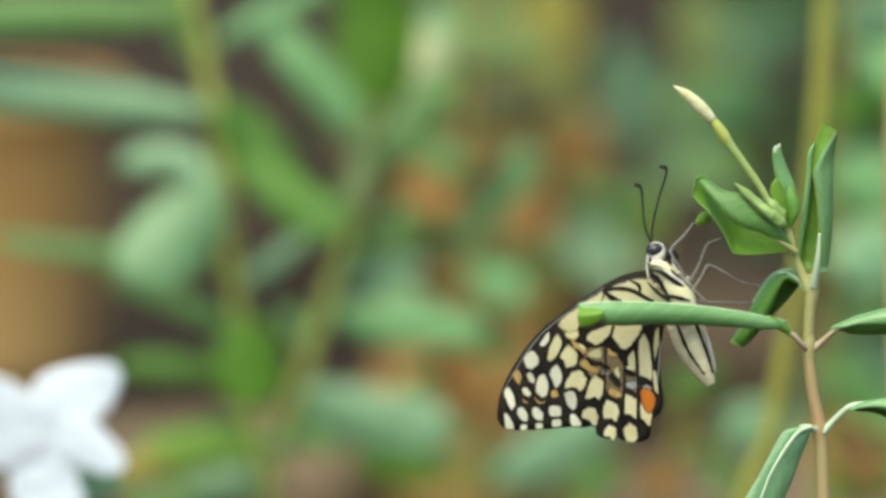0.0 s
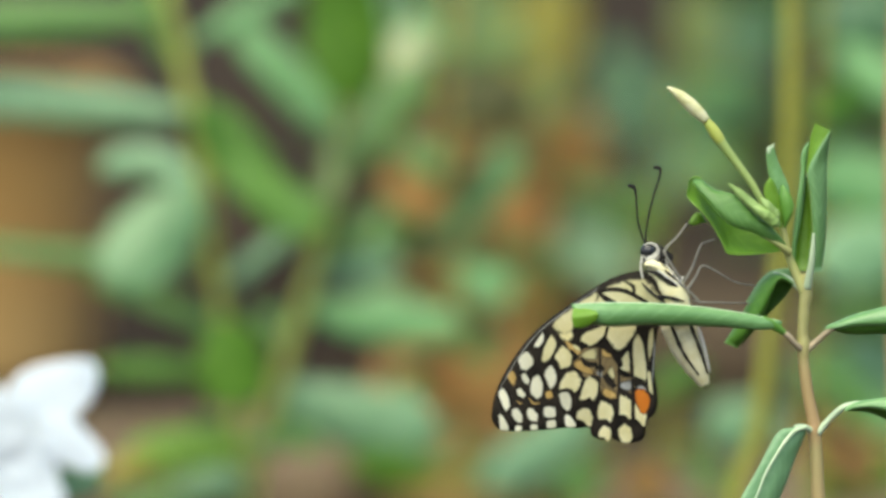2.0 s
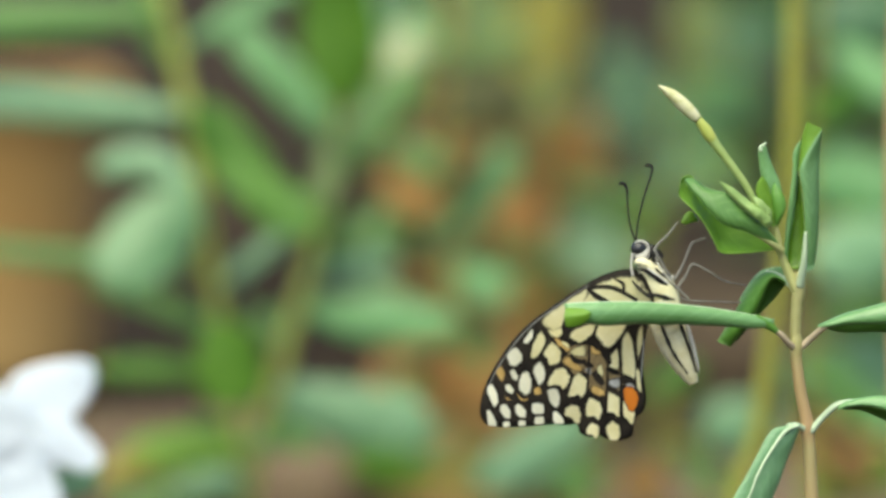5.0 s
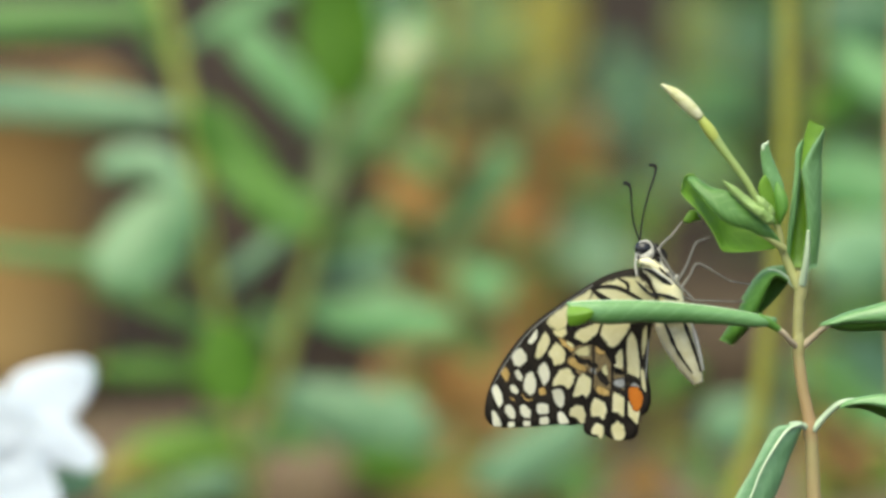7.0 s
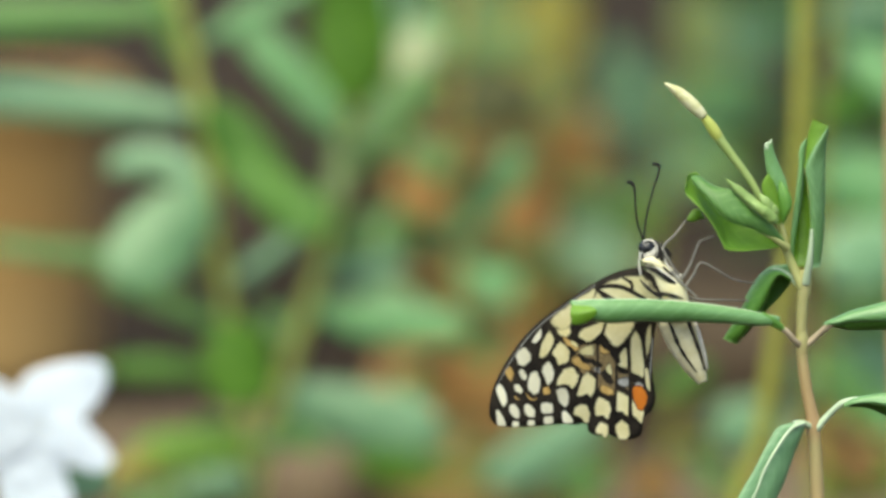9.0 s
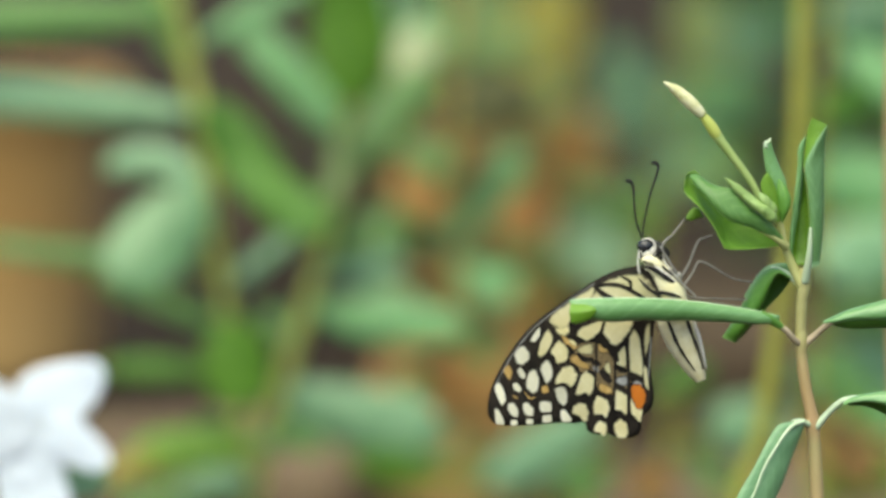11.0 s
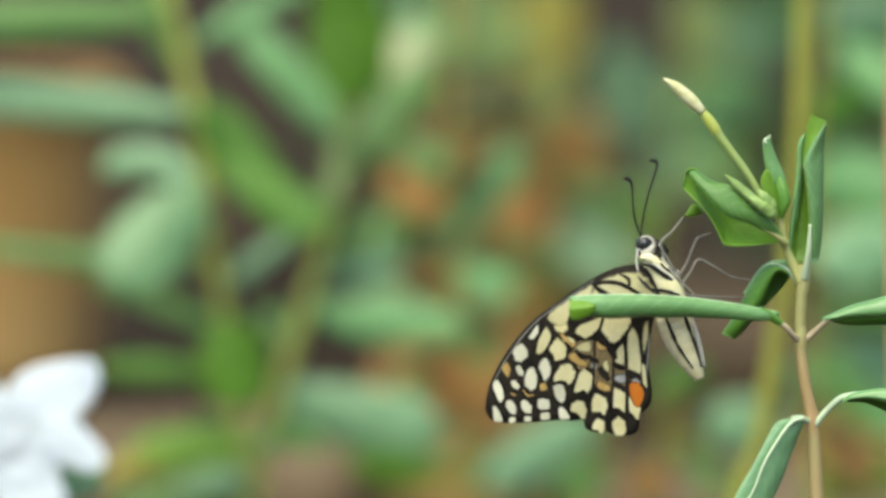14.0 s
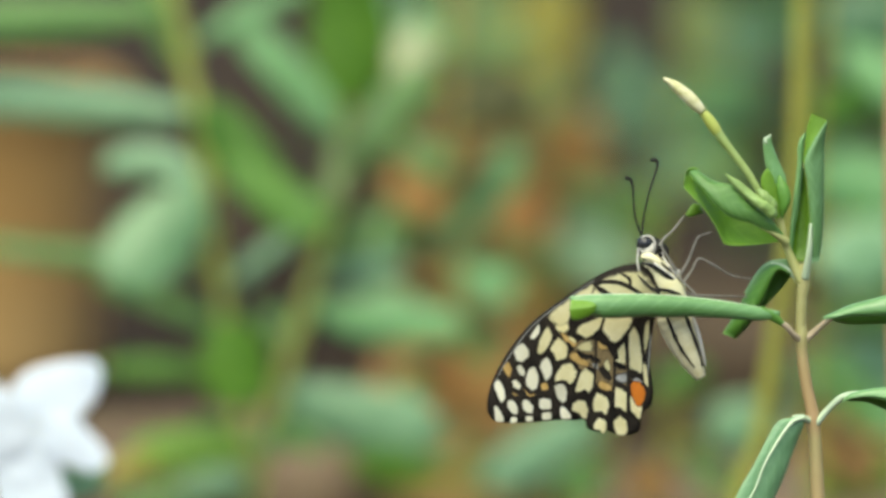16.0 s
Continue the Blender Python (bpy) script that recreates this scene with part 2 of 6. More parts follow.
def finish(name, verts, faces, mats, slots=None, uvs=None, smooth=True):
    me = bpy.data.meshes.new(name)
    me.from_pydata([tuple(v) for v in verts], [], faces)
    for m in mats:
        me.materials.append(m)
    if slots:
        me.polygons.foreach_set("material_index", slots)
    me.polygons.foreach_set("use_smooth", [smooth] * len(faces))
    if uvs:
        lay = me.uv_layers.new(name="UVMap")
        for loop in me.loops:
            lay.data[loop.index].uv = uvs[loop.vertex_index]
    me.update()
    return me


def thing(name, d, base, label, category, group=""):
    """A top-level thing on the sheet at d; base: its foot on that sheet, in millimetres."""
    ob = new(name)
    ob.empty_display_size = 0.01
    ob.matrix_world = sheet(d) @ pose(base[0] * MM, base[1] * MM, 0)
    ob["sheet"], ob["foot"] = d, (base[0], base[1])
    return tagged(ob, label, category, group)


def part(name, me, parent, label=""):
    ob = new(name, me)
    ob.parent = parent
    if label:
        ob["label"] = label
    return ob


def to_local(th, p):
    f = th["foot"]
    return Vector(((p[0] - f[0]) * MM, (p[1] - f[1]) * MM, (p[2] if len(p) > 2 else 0) * MM))


def smooth_path(pts, n):
    """n + 1 points on a smooth line through the given ones."""
    pts = [Vector(p) for p in pts]
    out = []
    ext = [pts[0] * 2 - pts[1]] + pts + [pts[-1] * 2 - pts[-2]]
    for i in range(n + 1):
        f = i / n * (len(pts) - 1)
        k = min(int(f), len(pts) - 2)
        t = f - k
        a, b, c, d = ext[k:k + 4]
        out.append(0.5 * (2 * b + (c - a) * t + (2 * a - 5 * b + 4 * c - d) * t * t + (3 * b - a - 3 * c + d) * t ** 3))
    return out


def tube_mesh(name, th, pts, radii, mat, sides=10, n=24, lump=0.0, flat=1.0, rings=0):
    """A round, tapered stalk through the points; radii in millimetres, evenly spread along it."""
    path = smooth_path([to_local(th, p) for p in pts], n)
    verts, faces = [], []
    up = Vector((0.13, 0.21, 0.97))
    for i, p in enumerate(path):
        t = (path[min(i + 1, n)] - path[max(i - 1, 0)]).normalized()
        s = t.cross(up).normalized()
        b = s.cross(t)
        f = i / n * (len(radii) - 1)
        k = min(int(f), len(radii) - 2) if len(radii) > 1 else 0
        r = (radii[k] * (1 - f + k) + radii[k + 1] * (f - k)) * MM if len(radii) > 1 else radii[0] * MM
        r *= 1 + (0.03 * abs(math.sin(math.pi * rings * i / n)) if rings else 0)
        r *= 1 + lump * (noise.noise(p * 700) * 0.5)
        for j in range(sides):
            a = 2 * math.pi * j / sides
            verts.append(p + s * (r * math.cos(a)) + b * (r * flat * math.sin(a)))
    for i in range(n):
        for j in range(sides):
            k = (j + 1) % sides
            faces.append((i * sides + j, i * sides + k, (i + 1) * sides + k, (i + 1) * sides + j))
    faces.append(tuple(range(sides))[::-1])
    faces.append(tuple(n * sides + j for j in range(sides)))
    return finish(name, verts, faces, [mat])


def leaf_mesh(name, th, base, tip, width, mat, bow=0.0, roll=0.0, curl=0.0, twist=0.0, wave=0.05, nu=16, broad=0.55, rib=RIB, lean=0.0, seed=0, blunt=0.42, skew=0.0, ragged=0.0):
    """An oblong leaf from base to tip. bow: millimetres by which it arches; roll: degrees by which its face turns about its length;
    curl: half the angle, in radians, through which its blade is rolled up; lean: millimetres by which the middle comes towards the lens."""
    a, b = to_local(th, base), to_local(th, tip)
    mid = (a + b) / 2
    run = b - a
    perp = Vector((-run.y, run.x, 0)).normalized() if run.xy.length > 1e-6 else Vector((1, 0, 0))
    mid = mid + perp * (bow * 2 * MM) + Vector((0, 0, lean * 2 * MM))
    vs = (-1.0, -0.85, -0.6, -0.32, -0.05, 0.05, 0.32, 0.6, 0.85, 1.0)
    nv = len(vs)
    verts, uvs, faces, slots = [], [], [], []
    thick = 0.28 * MM
    rnd = random.Random(seed + int(abs(base[0]) * 13 + abs(tip[1]) * 7))
    ph = rnd.uniform(0, 6)
    for side in (0, 1):
        for i in range(nu + 1):
            u = i / nu
            p = a * (1 - u) ** 2 + mid * (2 * u * (1 - u)) + b * u * u
            t = ((mid - a) * (1 - u) + (b - mid) * u).normalized()
            z = Vector((0, 0, 1)) - t * t.z
            z.normalize()
            ip = z.cross(t)
            r = radians(roll + twist * (u - 0.5))
            s = ip * math.cos(r) + z * math.sin(r)
            nrm = t.cross(s) * -1
            prof = max(0.03, (u + 0.004) ** broad * (1.0 - u) ** blunt * (1.62 if blunt > 0.3 else 1.25))
            w = width * MM * min(prof, 1.05) / 2
            for v in vs:
                c = curl * (0.8 + 0.2 * math.sin(math.pi * min(1, u * 1.15)))
                ws = w * (1 + skew * v) * (1 + ragged * noise.noise(Vector((u * 7, 3.1 if v > 0 else -2.2, ph))))
                if abs(c) > 0.05:
                    off = s * (ws / c * math.sin(v * c)) + nrm * (ws / c * (1 - math.cos(v * c)))
                else:
                    off = s * (ws * v)
                off = off + nrm * (w * wave * math.sin(9 * u + ph + (1.3 if v > 0 else 0)) * abs(v) ** 1.5)
                dent = -0.12 * MM if abs(v) < 0.06 else 0.0
                verts.append(p + off + nrm * (dent - side * thick * (1 - 0.7 * abs(v))))
                uvs.append((u, v))
    n1 = (nu + 1) * nv
    for i in range(nu):
        for j in range(nv - 1):
            q = (i * nv + j, i * nv + j + 1, (i + 1) * nv + j + 1, (i + 1) * nv + j)
            faces.append(q)
            faces.append(tuple(n1 + k for k in q[::-1]))
            slots += [1 if j == 4 else 0] * 2
        for j in (0, nv - 1):
            q = (i * nv + j, (i + 1) * nv + j, n1 + (i + 1) * nv + j, n1 + i * nv + j)
            faces.append(q if j == 0 else q[::-1])
            slots.append(0)
    for i in (0, nu):
        for j in range(nv - 1):
            q = (i * nv + j, n1 + i * nv + j, n1 + i * nv + j + 1, i * nv + j + 1)
            faces.append(q if i == 0 else q[::-1])
            slots.append(0)
    return finish(name, verts, faces, [mat, rib], slots, uvs)


def blade_mesh(name, th, edge_a, edge_b, bulge, mat, nu=28, nv=10, rim=0.25):
    """A leaf blade spanned between its two margins, bulging towards the lens by so many millimetres, with a thin rounded rim."""
    a = smooth_path([to_local(th, p) for p in edge_a], nu)
    b = smooth_path([to_local(th, p) for p in edge_b], nu)
    verts, uvs, faces = [], [], []
    for side in (0, 1):
        for i in range(nu + 1):
            u = i / nu
            taper = min(1.0, 6 * u, 6 * (1 - u)) ** 0.5
            for j in range(nv + 1):
                v = 2 * j / nv - 1
                p = a[i].lerp(b[i], j / nv)
                w = (a[i] - b[i]).length
                p = p + Vector((0, 0, 1)) * (bulge * MM * (1 - v * v) ** 0.6 * (0.3 + 0.7 * taper))
                p = p + Vector((0.3, 0.3, 1)) * (0.05 * w * noise.noise(Vector((u * 5, v * 1.5, bulge + edge_a[0][0]))))
                verts.append(p - Vector((0, 0, side * rim * MM)))
                uvs.append((u, v))
    n1, k = (nu + 1) * (nv + 1), nv + 1
    for i in range(nu):
        for j in range(nv):
            q = (i * k + j, (i + 1) * k + j, (i + 1) * k + j + 1, i * k + j + 1)
            faces += [q, tuple(n1 + x for x in q[::-1])]
        for j in (0, nv):
            q = (i * k + j, (i + 1) * k + j, n1 + (i + 1) * k + j, n1 + i * k + j)
            faces.append(q[::-1] if j == 0 else q)
    for i in (0, nu):
        for j in range(nv):
            q = (i * k + j, i * k + j + 1, n1 + i * k + j + 1, n1 + i * k + j)
            faces.append(q[::-1] if i == 0 else q)
    return finish(name, verts, faces, [mat], None, uvs)


def add_leaf(th, base, tip, width, mat, name="leaf", label="", **kw):
    return part(name, leaf_mesh(name, th, base, tip, width, mat, **kw), th, label)


def add_tube(th, name, pts, radii, mat, label="", **kw):
    return part(name, tube_mesh(name, th, pts, radii, mat, **kw), th, label)


# ---- ground: one sheet of uneven soil out to the horizon ----
def ground():
    xs = [-600, -150, -40, -12, -6] + [-4 + 0.1 * i for i in range(81)] + [6, 12, 40, 150, 600]
    ys = [-600, -150, -40, -12, -5] + [-2 + 0.1 * i for i in range(91)] + [10, 16, 40, 150, 600]
    verts, faces = [], []
    for y in ys:
        for x in xs:
            near = abs(x) < 4.01 and -2.01 < y < 7.01
            h = 0.022 * noise.noise(Vector((x * 2.1, y * 2.1, 0.3))) + 0.012 * noise.noise(Vector((x * 7, y * 7, 4))) if near else 0.0
            verts.append((x, y, h - 0.012))
    nx = len(xs)
    for j in range(len(ys) - 1):
        for i in range(nx - 1):
            faces.append((j * nx + i, j * nx + i + 1, (j + 1) * nx + i + 1, (j + 1) * nx + i))
    return tagged(new("ground", finish("ground", verts, faces, [SOIL])), "bare brown garden soil, uneven and dry", "ground", kind="structure")


ground()


# ---- terracotta pots behind the plants ----
def clay_pot(x, y, r, h, label, clay=TERRACOTTA, fill=0.87, lip=0.81, brim=1.03):
    ob = new("clay_pot")
    ob.location = (x, y, -0.01)
    tagged(ob, label, "pot", "clay pots")
    prof = [(0.0, 0.0), (0.78 * r, 0.0), (0.81 * r, 0.01), (0.93 * r, (lip - 0.02) * h), (0.94 * r, (lip - 0.01) * h), (0.97 * brim * r, lip * h), (brim * r, (lip + 0.02) * h),
            (brim * r, 0.97 * h), (0.97 * brim * r, h), (0.93 * r, h), (0.91 * r, 0.97 * h), (0.90 * r, 0.86 * h)]
    verts, faces, n = [], [], 40
    for rr, z in prof:
        for k in range(n):
            a = 2 * math.pi * k / n
            w = 1 + 0.008 * math.sin(3 * a + x * 9)
            verts.append((rr * w * math.cos(a), rr * w * math.sin(a), z))
    for i in range(len(prof) - 1):
        for k in range(n):
            m = (k + 1) % n
            faces.append((i * n + k, i * n + m, (i + 1) * n + m, (i + 1) * n + k))
    part("pot_body", finish("pot_body", verts, faces, [clay]), ob)
    sv = [(0, 0, (fill + 0.01) * h)] + [(0.9 * r * math.cos(2 * math.pi * k / n), 0.9 * r * math.sin(2 * math.pi * k / n), fill * h) for k in range(n)]
    part("potting_soil", finish("potting_soil", sv, [(0, 1 + k, 1 + (k + 1) % n) for k in range(n)], [SOIL]), ob, "dark potting soil")
    return ob


clay_pot(-0.291, 1.83, 0.081, 0.190, "weathered orange-brown terracotta pot on the soil", fill=0.985, lip=0.925, brim=1.07)
clay_pot(0.028, 1.98, 0.092, 0.146, "dark terracotta pot half hidden by leaves", TERRACOTTA_DARK, 0.86)
clay_pot(0.012, 1.40, 0.046, 0.080, "small low terracotta pot among the stems")
clay_pot(0.219, 1.42, 0.028, 0.036, "tiny low terracotta pot behind the leaves")


def paving_slab(x, y, w, d, turn, stone=GROUND_PALE, label="added grey-brown slab in place of lighter ground"):
    """A low slab added in place of a paler patch of ground, its edges worn round."""
    bm = bmesh.new()
    bmesh.ops.create_cube(bm, size=1.0)
    bmesh.ops.scale(bm, vec=(w, d, 0.045), verts=bm.verts)
    bmesh.ops.bevel(bm, geom=bm.edges[:], offset=0.008, segments=3, affect="EDGES")
    bmesh.ops.subdivide_edges(bm, edges=bm.edges[:], cuts=2, use_grid_fill=True)
    for v in bm.verts:
        v.co += Vector((noise.noise(v.co * 30), noise.noise(v.co * 30 + Vector((5, 0, 0))), noise.noise(v.co * 24 + Vector((0, 9, 0))))) * 0.003
    me = bpy.data.meshes.new("paving_slab")
    bm.to_mesh(me)
    bm.free()
    me.materials.append(stone)
    ob = new("paving_slab", me)
    ob.matrix_world = pose(x, y, -0.004, 0, 0, turn)
    return tagged(ob, label, "stone", "stone slabs")


# Added to give the dark soil its paler patches.
paving_slab(-0.155, 1.46, 0.22, 0.13, -4)
paving_slab(0.168, 1.325, 0.21, 0.15, -3)
paving_slab(0.172, 1.97, 0.17, 0.36, 5, GROUND_BROWN, "added brown slab in place of lighter dry soil")


# ---- the sprig in focus ----
def sprig():
    """A periwinkle shoot with rolled-up leaves and one closed flower bud."""
    d = FOCUS
    foot = (76.12, ground_y(d))
    th = thing("periwinkle_sprig", d, foot, "fresh green periwinkle shoot with rolled leaves and one cream bud", "plant")
    main = add_tube(th, "stem", [(foot[0], foot[1] - 15), (foot[0] + 4, foot[1] + 150), (75.78, -75.09), (74.87, -51.16), (74.07, -36.35), (72.59, -28.37), (71.56, -19.83), (71.68, -13.56), (72.02, -8.43)],
                    [2.0, 1.9, 1.8, 1.5, 1.35, 1.25, 1.2, 1.1, 1.15, 1.2], STEM_MAIN, "straw-coloured stem with a russet flush", sides=14, n=80, lump=0.12)
    for c, r in (((71.68, -19.49), 1.45), ((73.96, -36.12), 1.55), ((72.25, -7.41), 1.5)):
        part("node", tube_mesh("node", th, [(c[0], c[1] - 3, 0), (c[0], c[1], 0), (c[0], c[1] + 3, 0)], [0.95, r * 0.86, r * 0.93, r * 0.86, 0.95], STEM_MAIN, 14, 12), main)
    add_tube(th, "side_stem", [(72.02, -8.43, 0), (69.97, -3.87, 0), (68.37, -0.11, 0.5), (67.46, 4.1, 1), (65.41, 7.86, 1.5)], [1.15, 0.95, 0.85, 0.8, 0.7, 0.5], STEM_PALE, lump=0.1)

    # leaf rolled into a quill in front of the insect
    q = add_leaf(th, (67, -14.24, 3.6), (24.61, -10.94, 12), 13.2, LEAF_QUILL, "rolled_leaf", "blue-green leaf rolled into a tube", bow=-1.6, roll=70, curl=2.75, wave=0.03, nu=40, broad=0.42, blunt=0.2, ragged=0.12)
    part("petiole", tube_mesh("petiole", th, [(71.22, -19.6, 0.5), (69.74, -18.35, 2.2), (68.14, -16.64, 3.2), (65.86, -15.27, 3.4)], [0.75, 0.62, 0.6, 0.25], STEM_RED), q)
    part("leaf_base", blade_mesh("leaf_base", th, [(63.13, -12.65, 4.6), (66.32, -14.24, 4), (68.6, -16.75, 3)], [(64.04, -15.16, 4), (66.78, -16.52, 3.4), (69.06, -17.78, 2.8)], 0.5, LEAF_SPRIG), q, "folded green leaf base")
    part("leaf_tip", leaf_mesh("leaf_tip", th, (29.86, -12.42, 13.6), (24.5, -13.22, 14), 5.4, LEAF_FRESH, roll=12, curl=0.8, bow=0.2, blunt=0.2, rib=LEAF_FRESH), q, "bright green turned-out leaf end")
    # leaf to the other side
    q = part("rolled_leaf", blade_mesh("rolled_leaf", th, [(75.78, -15.04, 2), (78.63, -13.79, 2.2), (81.59, -12.53, 2.4), (89.34, -10.48, 3), (100.96, -7.63, 4)], [(76.23, -15.61, 2.4), (78.63, -15.5, 2.8), (81.59, -14.93, 3.4), (89.34, -14.7, 4.2), (100.96, -14.24, 5)], 1.3, LEAF_QUILL), th, "blue-green leaf rolled into a tube")
    part("under_roll", blade_mesh("under_roll", th, [(77.26, -14.93, 2.2), (81.59, -14.47, 3), (89.34, -14.02, 3.8), (100.96, -13.1, 4.4)], [(77.72, -15.84, 1.4), (81.82, -16.64, 1.2), (89.34, -16.52, 1.4), (100.96, -17.43, 2)], 0.9, LEAF_SPRIG), q, "fresh green lower side of the roll")
    part("petiole", tube_mesh("petiole", th, [(72.59, -19.6, 0), (74.75, -17.66, 0.6), (77.26, -15.38, 2.6), (79.99, -14.24, 3.6)], [0.75, 0.65, 0.6, 0.2], STEM_RED), q)
    # hanging roll behind the stem
    q = part("rolled_leaf", blade_mesh("rolled_leaf", th, [(70.19, -6.38, -2), (67, -4.33, -2.6), (64.04, -5.36, -3.2), (61.31, -9.57, -4), (58.8, -14.13, -5), (56.18, -18.46, -6)],
                                       [(69.51, -6.72, -1.6), (67.23, -5.81, -1.4), (65.64, -8.09, -1.6), (64.16, -11.85, -2.4), (61.31, -16.41, -3.8), (58.8, -19.6, -5.4)], 2.2, LEAF_SPRIG), th, "hanging half-rolled green leaf")
    # Coloured dark to stand for the shade inside the roll.
    part("inner_face", blade_mesh("inner_face", th, [(67.46, -5.58, -3.4), (65.75, -7.63, -3.8), (64.27, -11.85, -4.4), (60.85, -17.21, -5.6)], [(70.08, -6.72, -4.4), (67.92, -9.69, -5.2), (64.72, -13.1, -5.6), (59.26, -19.71, -6.4)], -1.2, LEAF_SHADED_DARK), q, "inner face of the roll, darkened for shade")
    part("roll_edge", blade_mesh("roll_edge", th, [(69.28, -3.3, -6), (65.86, -3.76, -6), (63.36, -5.81, -6.2), (60.62, -10.14, -6.6)], [(69.97, -5.58, -5.4), (66.78, -5.81, -5.4), (64.5, -8.09, -5.8), (62.22, -11.28, -6.4)], 0.6, LEAF_QUILL), q)
    part("petiole", tube_mesh("petiole", th, [(71.56, -7.86, 0), (69.97, -6.27, -1.5), (67.92, -4.9, -2.8), (65.86, -4.33, -3.4)], [0.8, 0.65, 0.6, 0.35], RIB), q)
    # lower leaves
    q = part("leaf", blade_mesh("leaf", th, [(72.02, -34.87, 2.5), (69.06, -35.33, 3.3), (66.55, -36.01, 4), (64.16, -39.66, 4.8), (61.31, -45.01, 5.6), (58.23, -50.25, 6.3), (54.47, -58.57, 7)],
                                [(72.02, -36.58, 2), (70.99, -39.31, 2), (69.17, -43.53, 2.8), (67.8, -47.29, 3.4), (65.98, -50.94, 4), (62.45, -57.43, 5), (55.38, -60.85, 7)], 1.0, LEAF_FROST), th, "drooping blue-green leaf with a pale midrib")
    part("midrib", tube_mesh("midrib", th, [(72.02, -35.1, 3), (69.06, -36.35, 4.8), (65.86, -40.57, 6.2), (63.36, -45.01, 6.8), (61.19, -50.25, 7.4), (55.15, -59.37, 8)], [0.46, 0.34, 0.28, 0.23, 0.18], RIB, 8, 30), q, "pale midrib")
    part("petiole", tube_mesh("petiole", th, [(73.39, -36.01, 0.5), (71.56, -35.21, 2), (69.74, -35.21, 3.2)], [0.75, 0.6, 0.5], RIB), q)
    q = part("leaf", blade_mesh("leaf", th, [(79.77, -31.56, 2.6), (81.59, -30.31, 3), (85.01, -29.51, 3.6), (89.34, -29.29, 4), (98.68, -31.34, 5)], [(80.11, -32.02, 3.2), (81.93, -31.45, 3.8), (85.01, -31.22, 4.4), (89.34, -32.02, 5), (98.68, -34.98, 6)], 0.7, LEAF_QUILL),
             th, "arching blue-green leaf with rolled edges")
    # Under face painted darker, as it lies in shade.
    part("inner_face", blade_mesh("inner_face", th, [(80.91, -31.45, 2), (84.44, -31, 2), (89.34, -31.79, 2), (98.68, -34.64, 3)], [(81.13, -32.02, 1), (85.01, -32.36, 0.5), (89.34, -34.19, 0.5), (98.68, -38.4, 1)], 0.4, LEAF_SHADED_DARK), q, "green under face, darkened for shade")
    part("petiole", tube_mesh("petiole", th, [(74.52, -36.58, 0.5), (76.8, -33.84, 1), (79.65, -31.22, 2), (82.73, -30.2, 2.5)], [0.8, 0.65, 0.65, 0.4], RIB), q)
    # top leaves
    q = part("leaf", blade_mesh("leaf", th, [(48.2, 12.76, 3), (48.43, 14.24, 2), (49.23, 15.04, 1.2), (50.25, 15.16, 0.8), (51.73, 13.9, 0.2), (54.01, 12.31, -0.4), (57.66, 9.23, -1), (61.65, 6.38, -1), (65.64, 3.53, -0.4), (68.6, 1.03, 0.6)],
                                [(47.97, 12.19, 4), (47.75, 11.28, 4.8), (48.31, 10.37, 5.4), (49.57, 9, 6), (51.28, 7.18, 6.4), (52.87, 5.13, 6.4), (54.13, 2.96, 6.2), (55.15, 0.57, 6), (56.06, -0.57, 5.8), (59.71, -0.68, 5), (64.5, -0.23, 3.4), (68.6, 0.34, 1.2)], -2.0, LEAF_BLADE), th, "broad bright green leaf, half of it turned over")
    part("turned_half", blade_mesh("turned_half", th, [(49.11, 14.47, 2.4), (50.82, 14.47, 3), (53.1, 12.88, 4.2), (55.38, 11.96, 5), (57.43, 11.39, 5.4), (59.71, 8.89, 5.6), (62.44, 6.72, 5.2), (65.18, 4.9, 4.2), (67.91, 1.71, 2)],
                                   [(49, 14.02, 3), (50.14, 12.19, 4.6), (51.96, 10.14, 5.8), (53.78, 7.86, 6.6), (56.06, 5.58, 6.8), (58.8, 4.44, 6.4), (61.53, 3.65, 5.4), (64.72, 1.94, 4), (67.91, 1.14, 2)], 1.0, LEAF_FLAP), q, "blue-green turned-over half of the leaf")
    part("petiole", tube_mesh("petiole", th, [(68.6, 0, 1.8), (67, 1.03, 3), (65.18, 2.05, 4), (63.13, 2.96, 5)], [0.9, 0.65, 0.42, 0.12], STEM_PALE), q)
    q = part("leaf", blade_mesh("leaf", th, [(73.38, -4.22, 2), (73.38, 0.11, 2.4), (73.27, 4.67, 2.8), (73.04, 8.43, 3), (72.7, 12.31, 3.2), (72.13, 16.07, 3.2), (73.5, 19.49, 3.2), (75.09, 22.11, 3.2), (76.8, 24.61, 3)],
                                [(75.21, -3.76, 1), (75.89, 0.91, 1.1), (76.23, 6.15, 1.2), (76.23, 11.51, 1.3), (76.23, 16.07, 1.4), (76.35, 19.49, 1.6), (76.57, 21.76, 2), (76.8, 24.04, 2.6)], 0.9, LEAF_QUILL), th, "tall upright leaf rolled lengthwise")
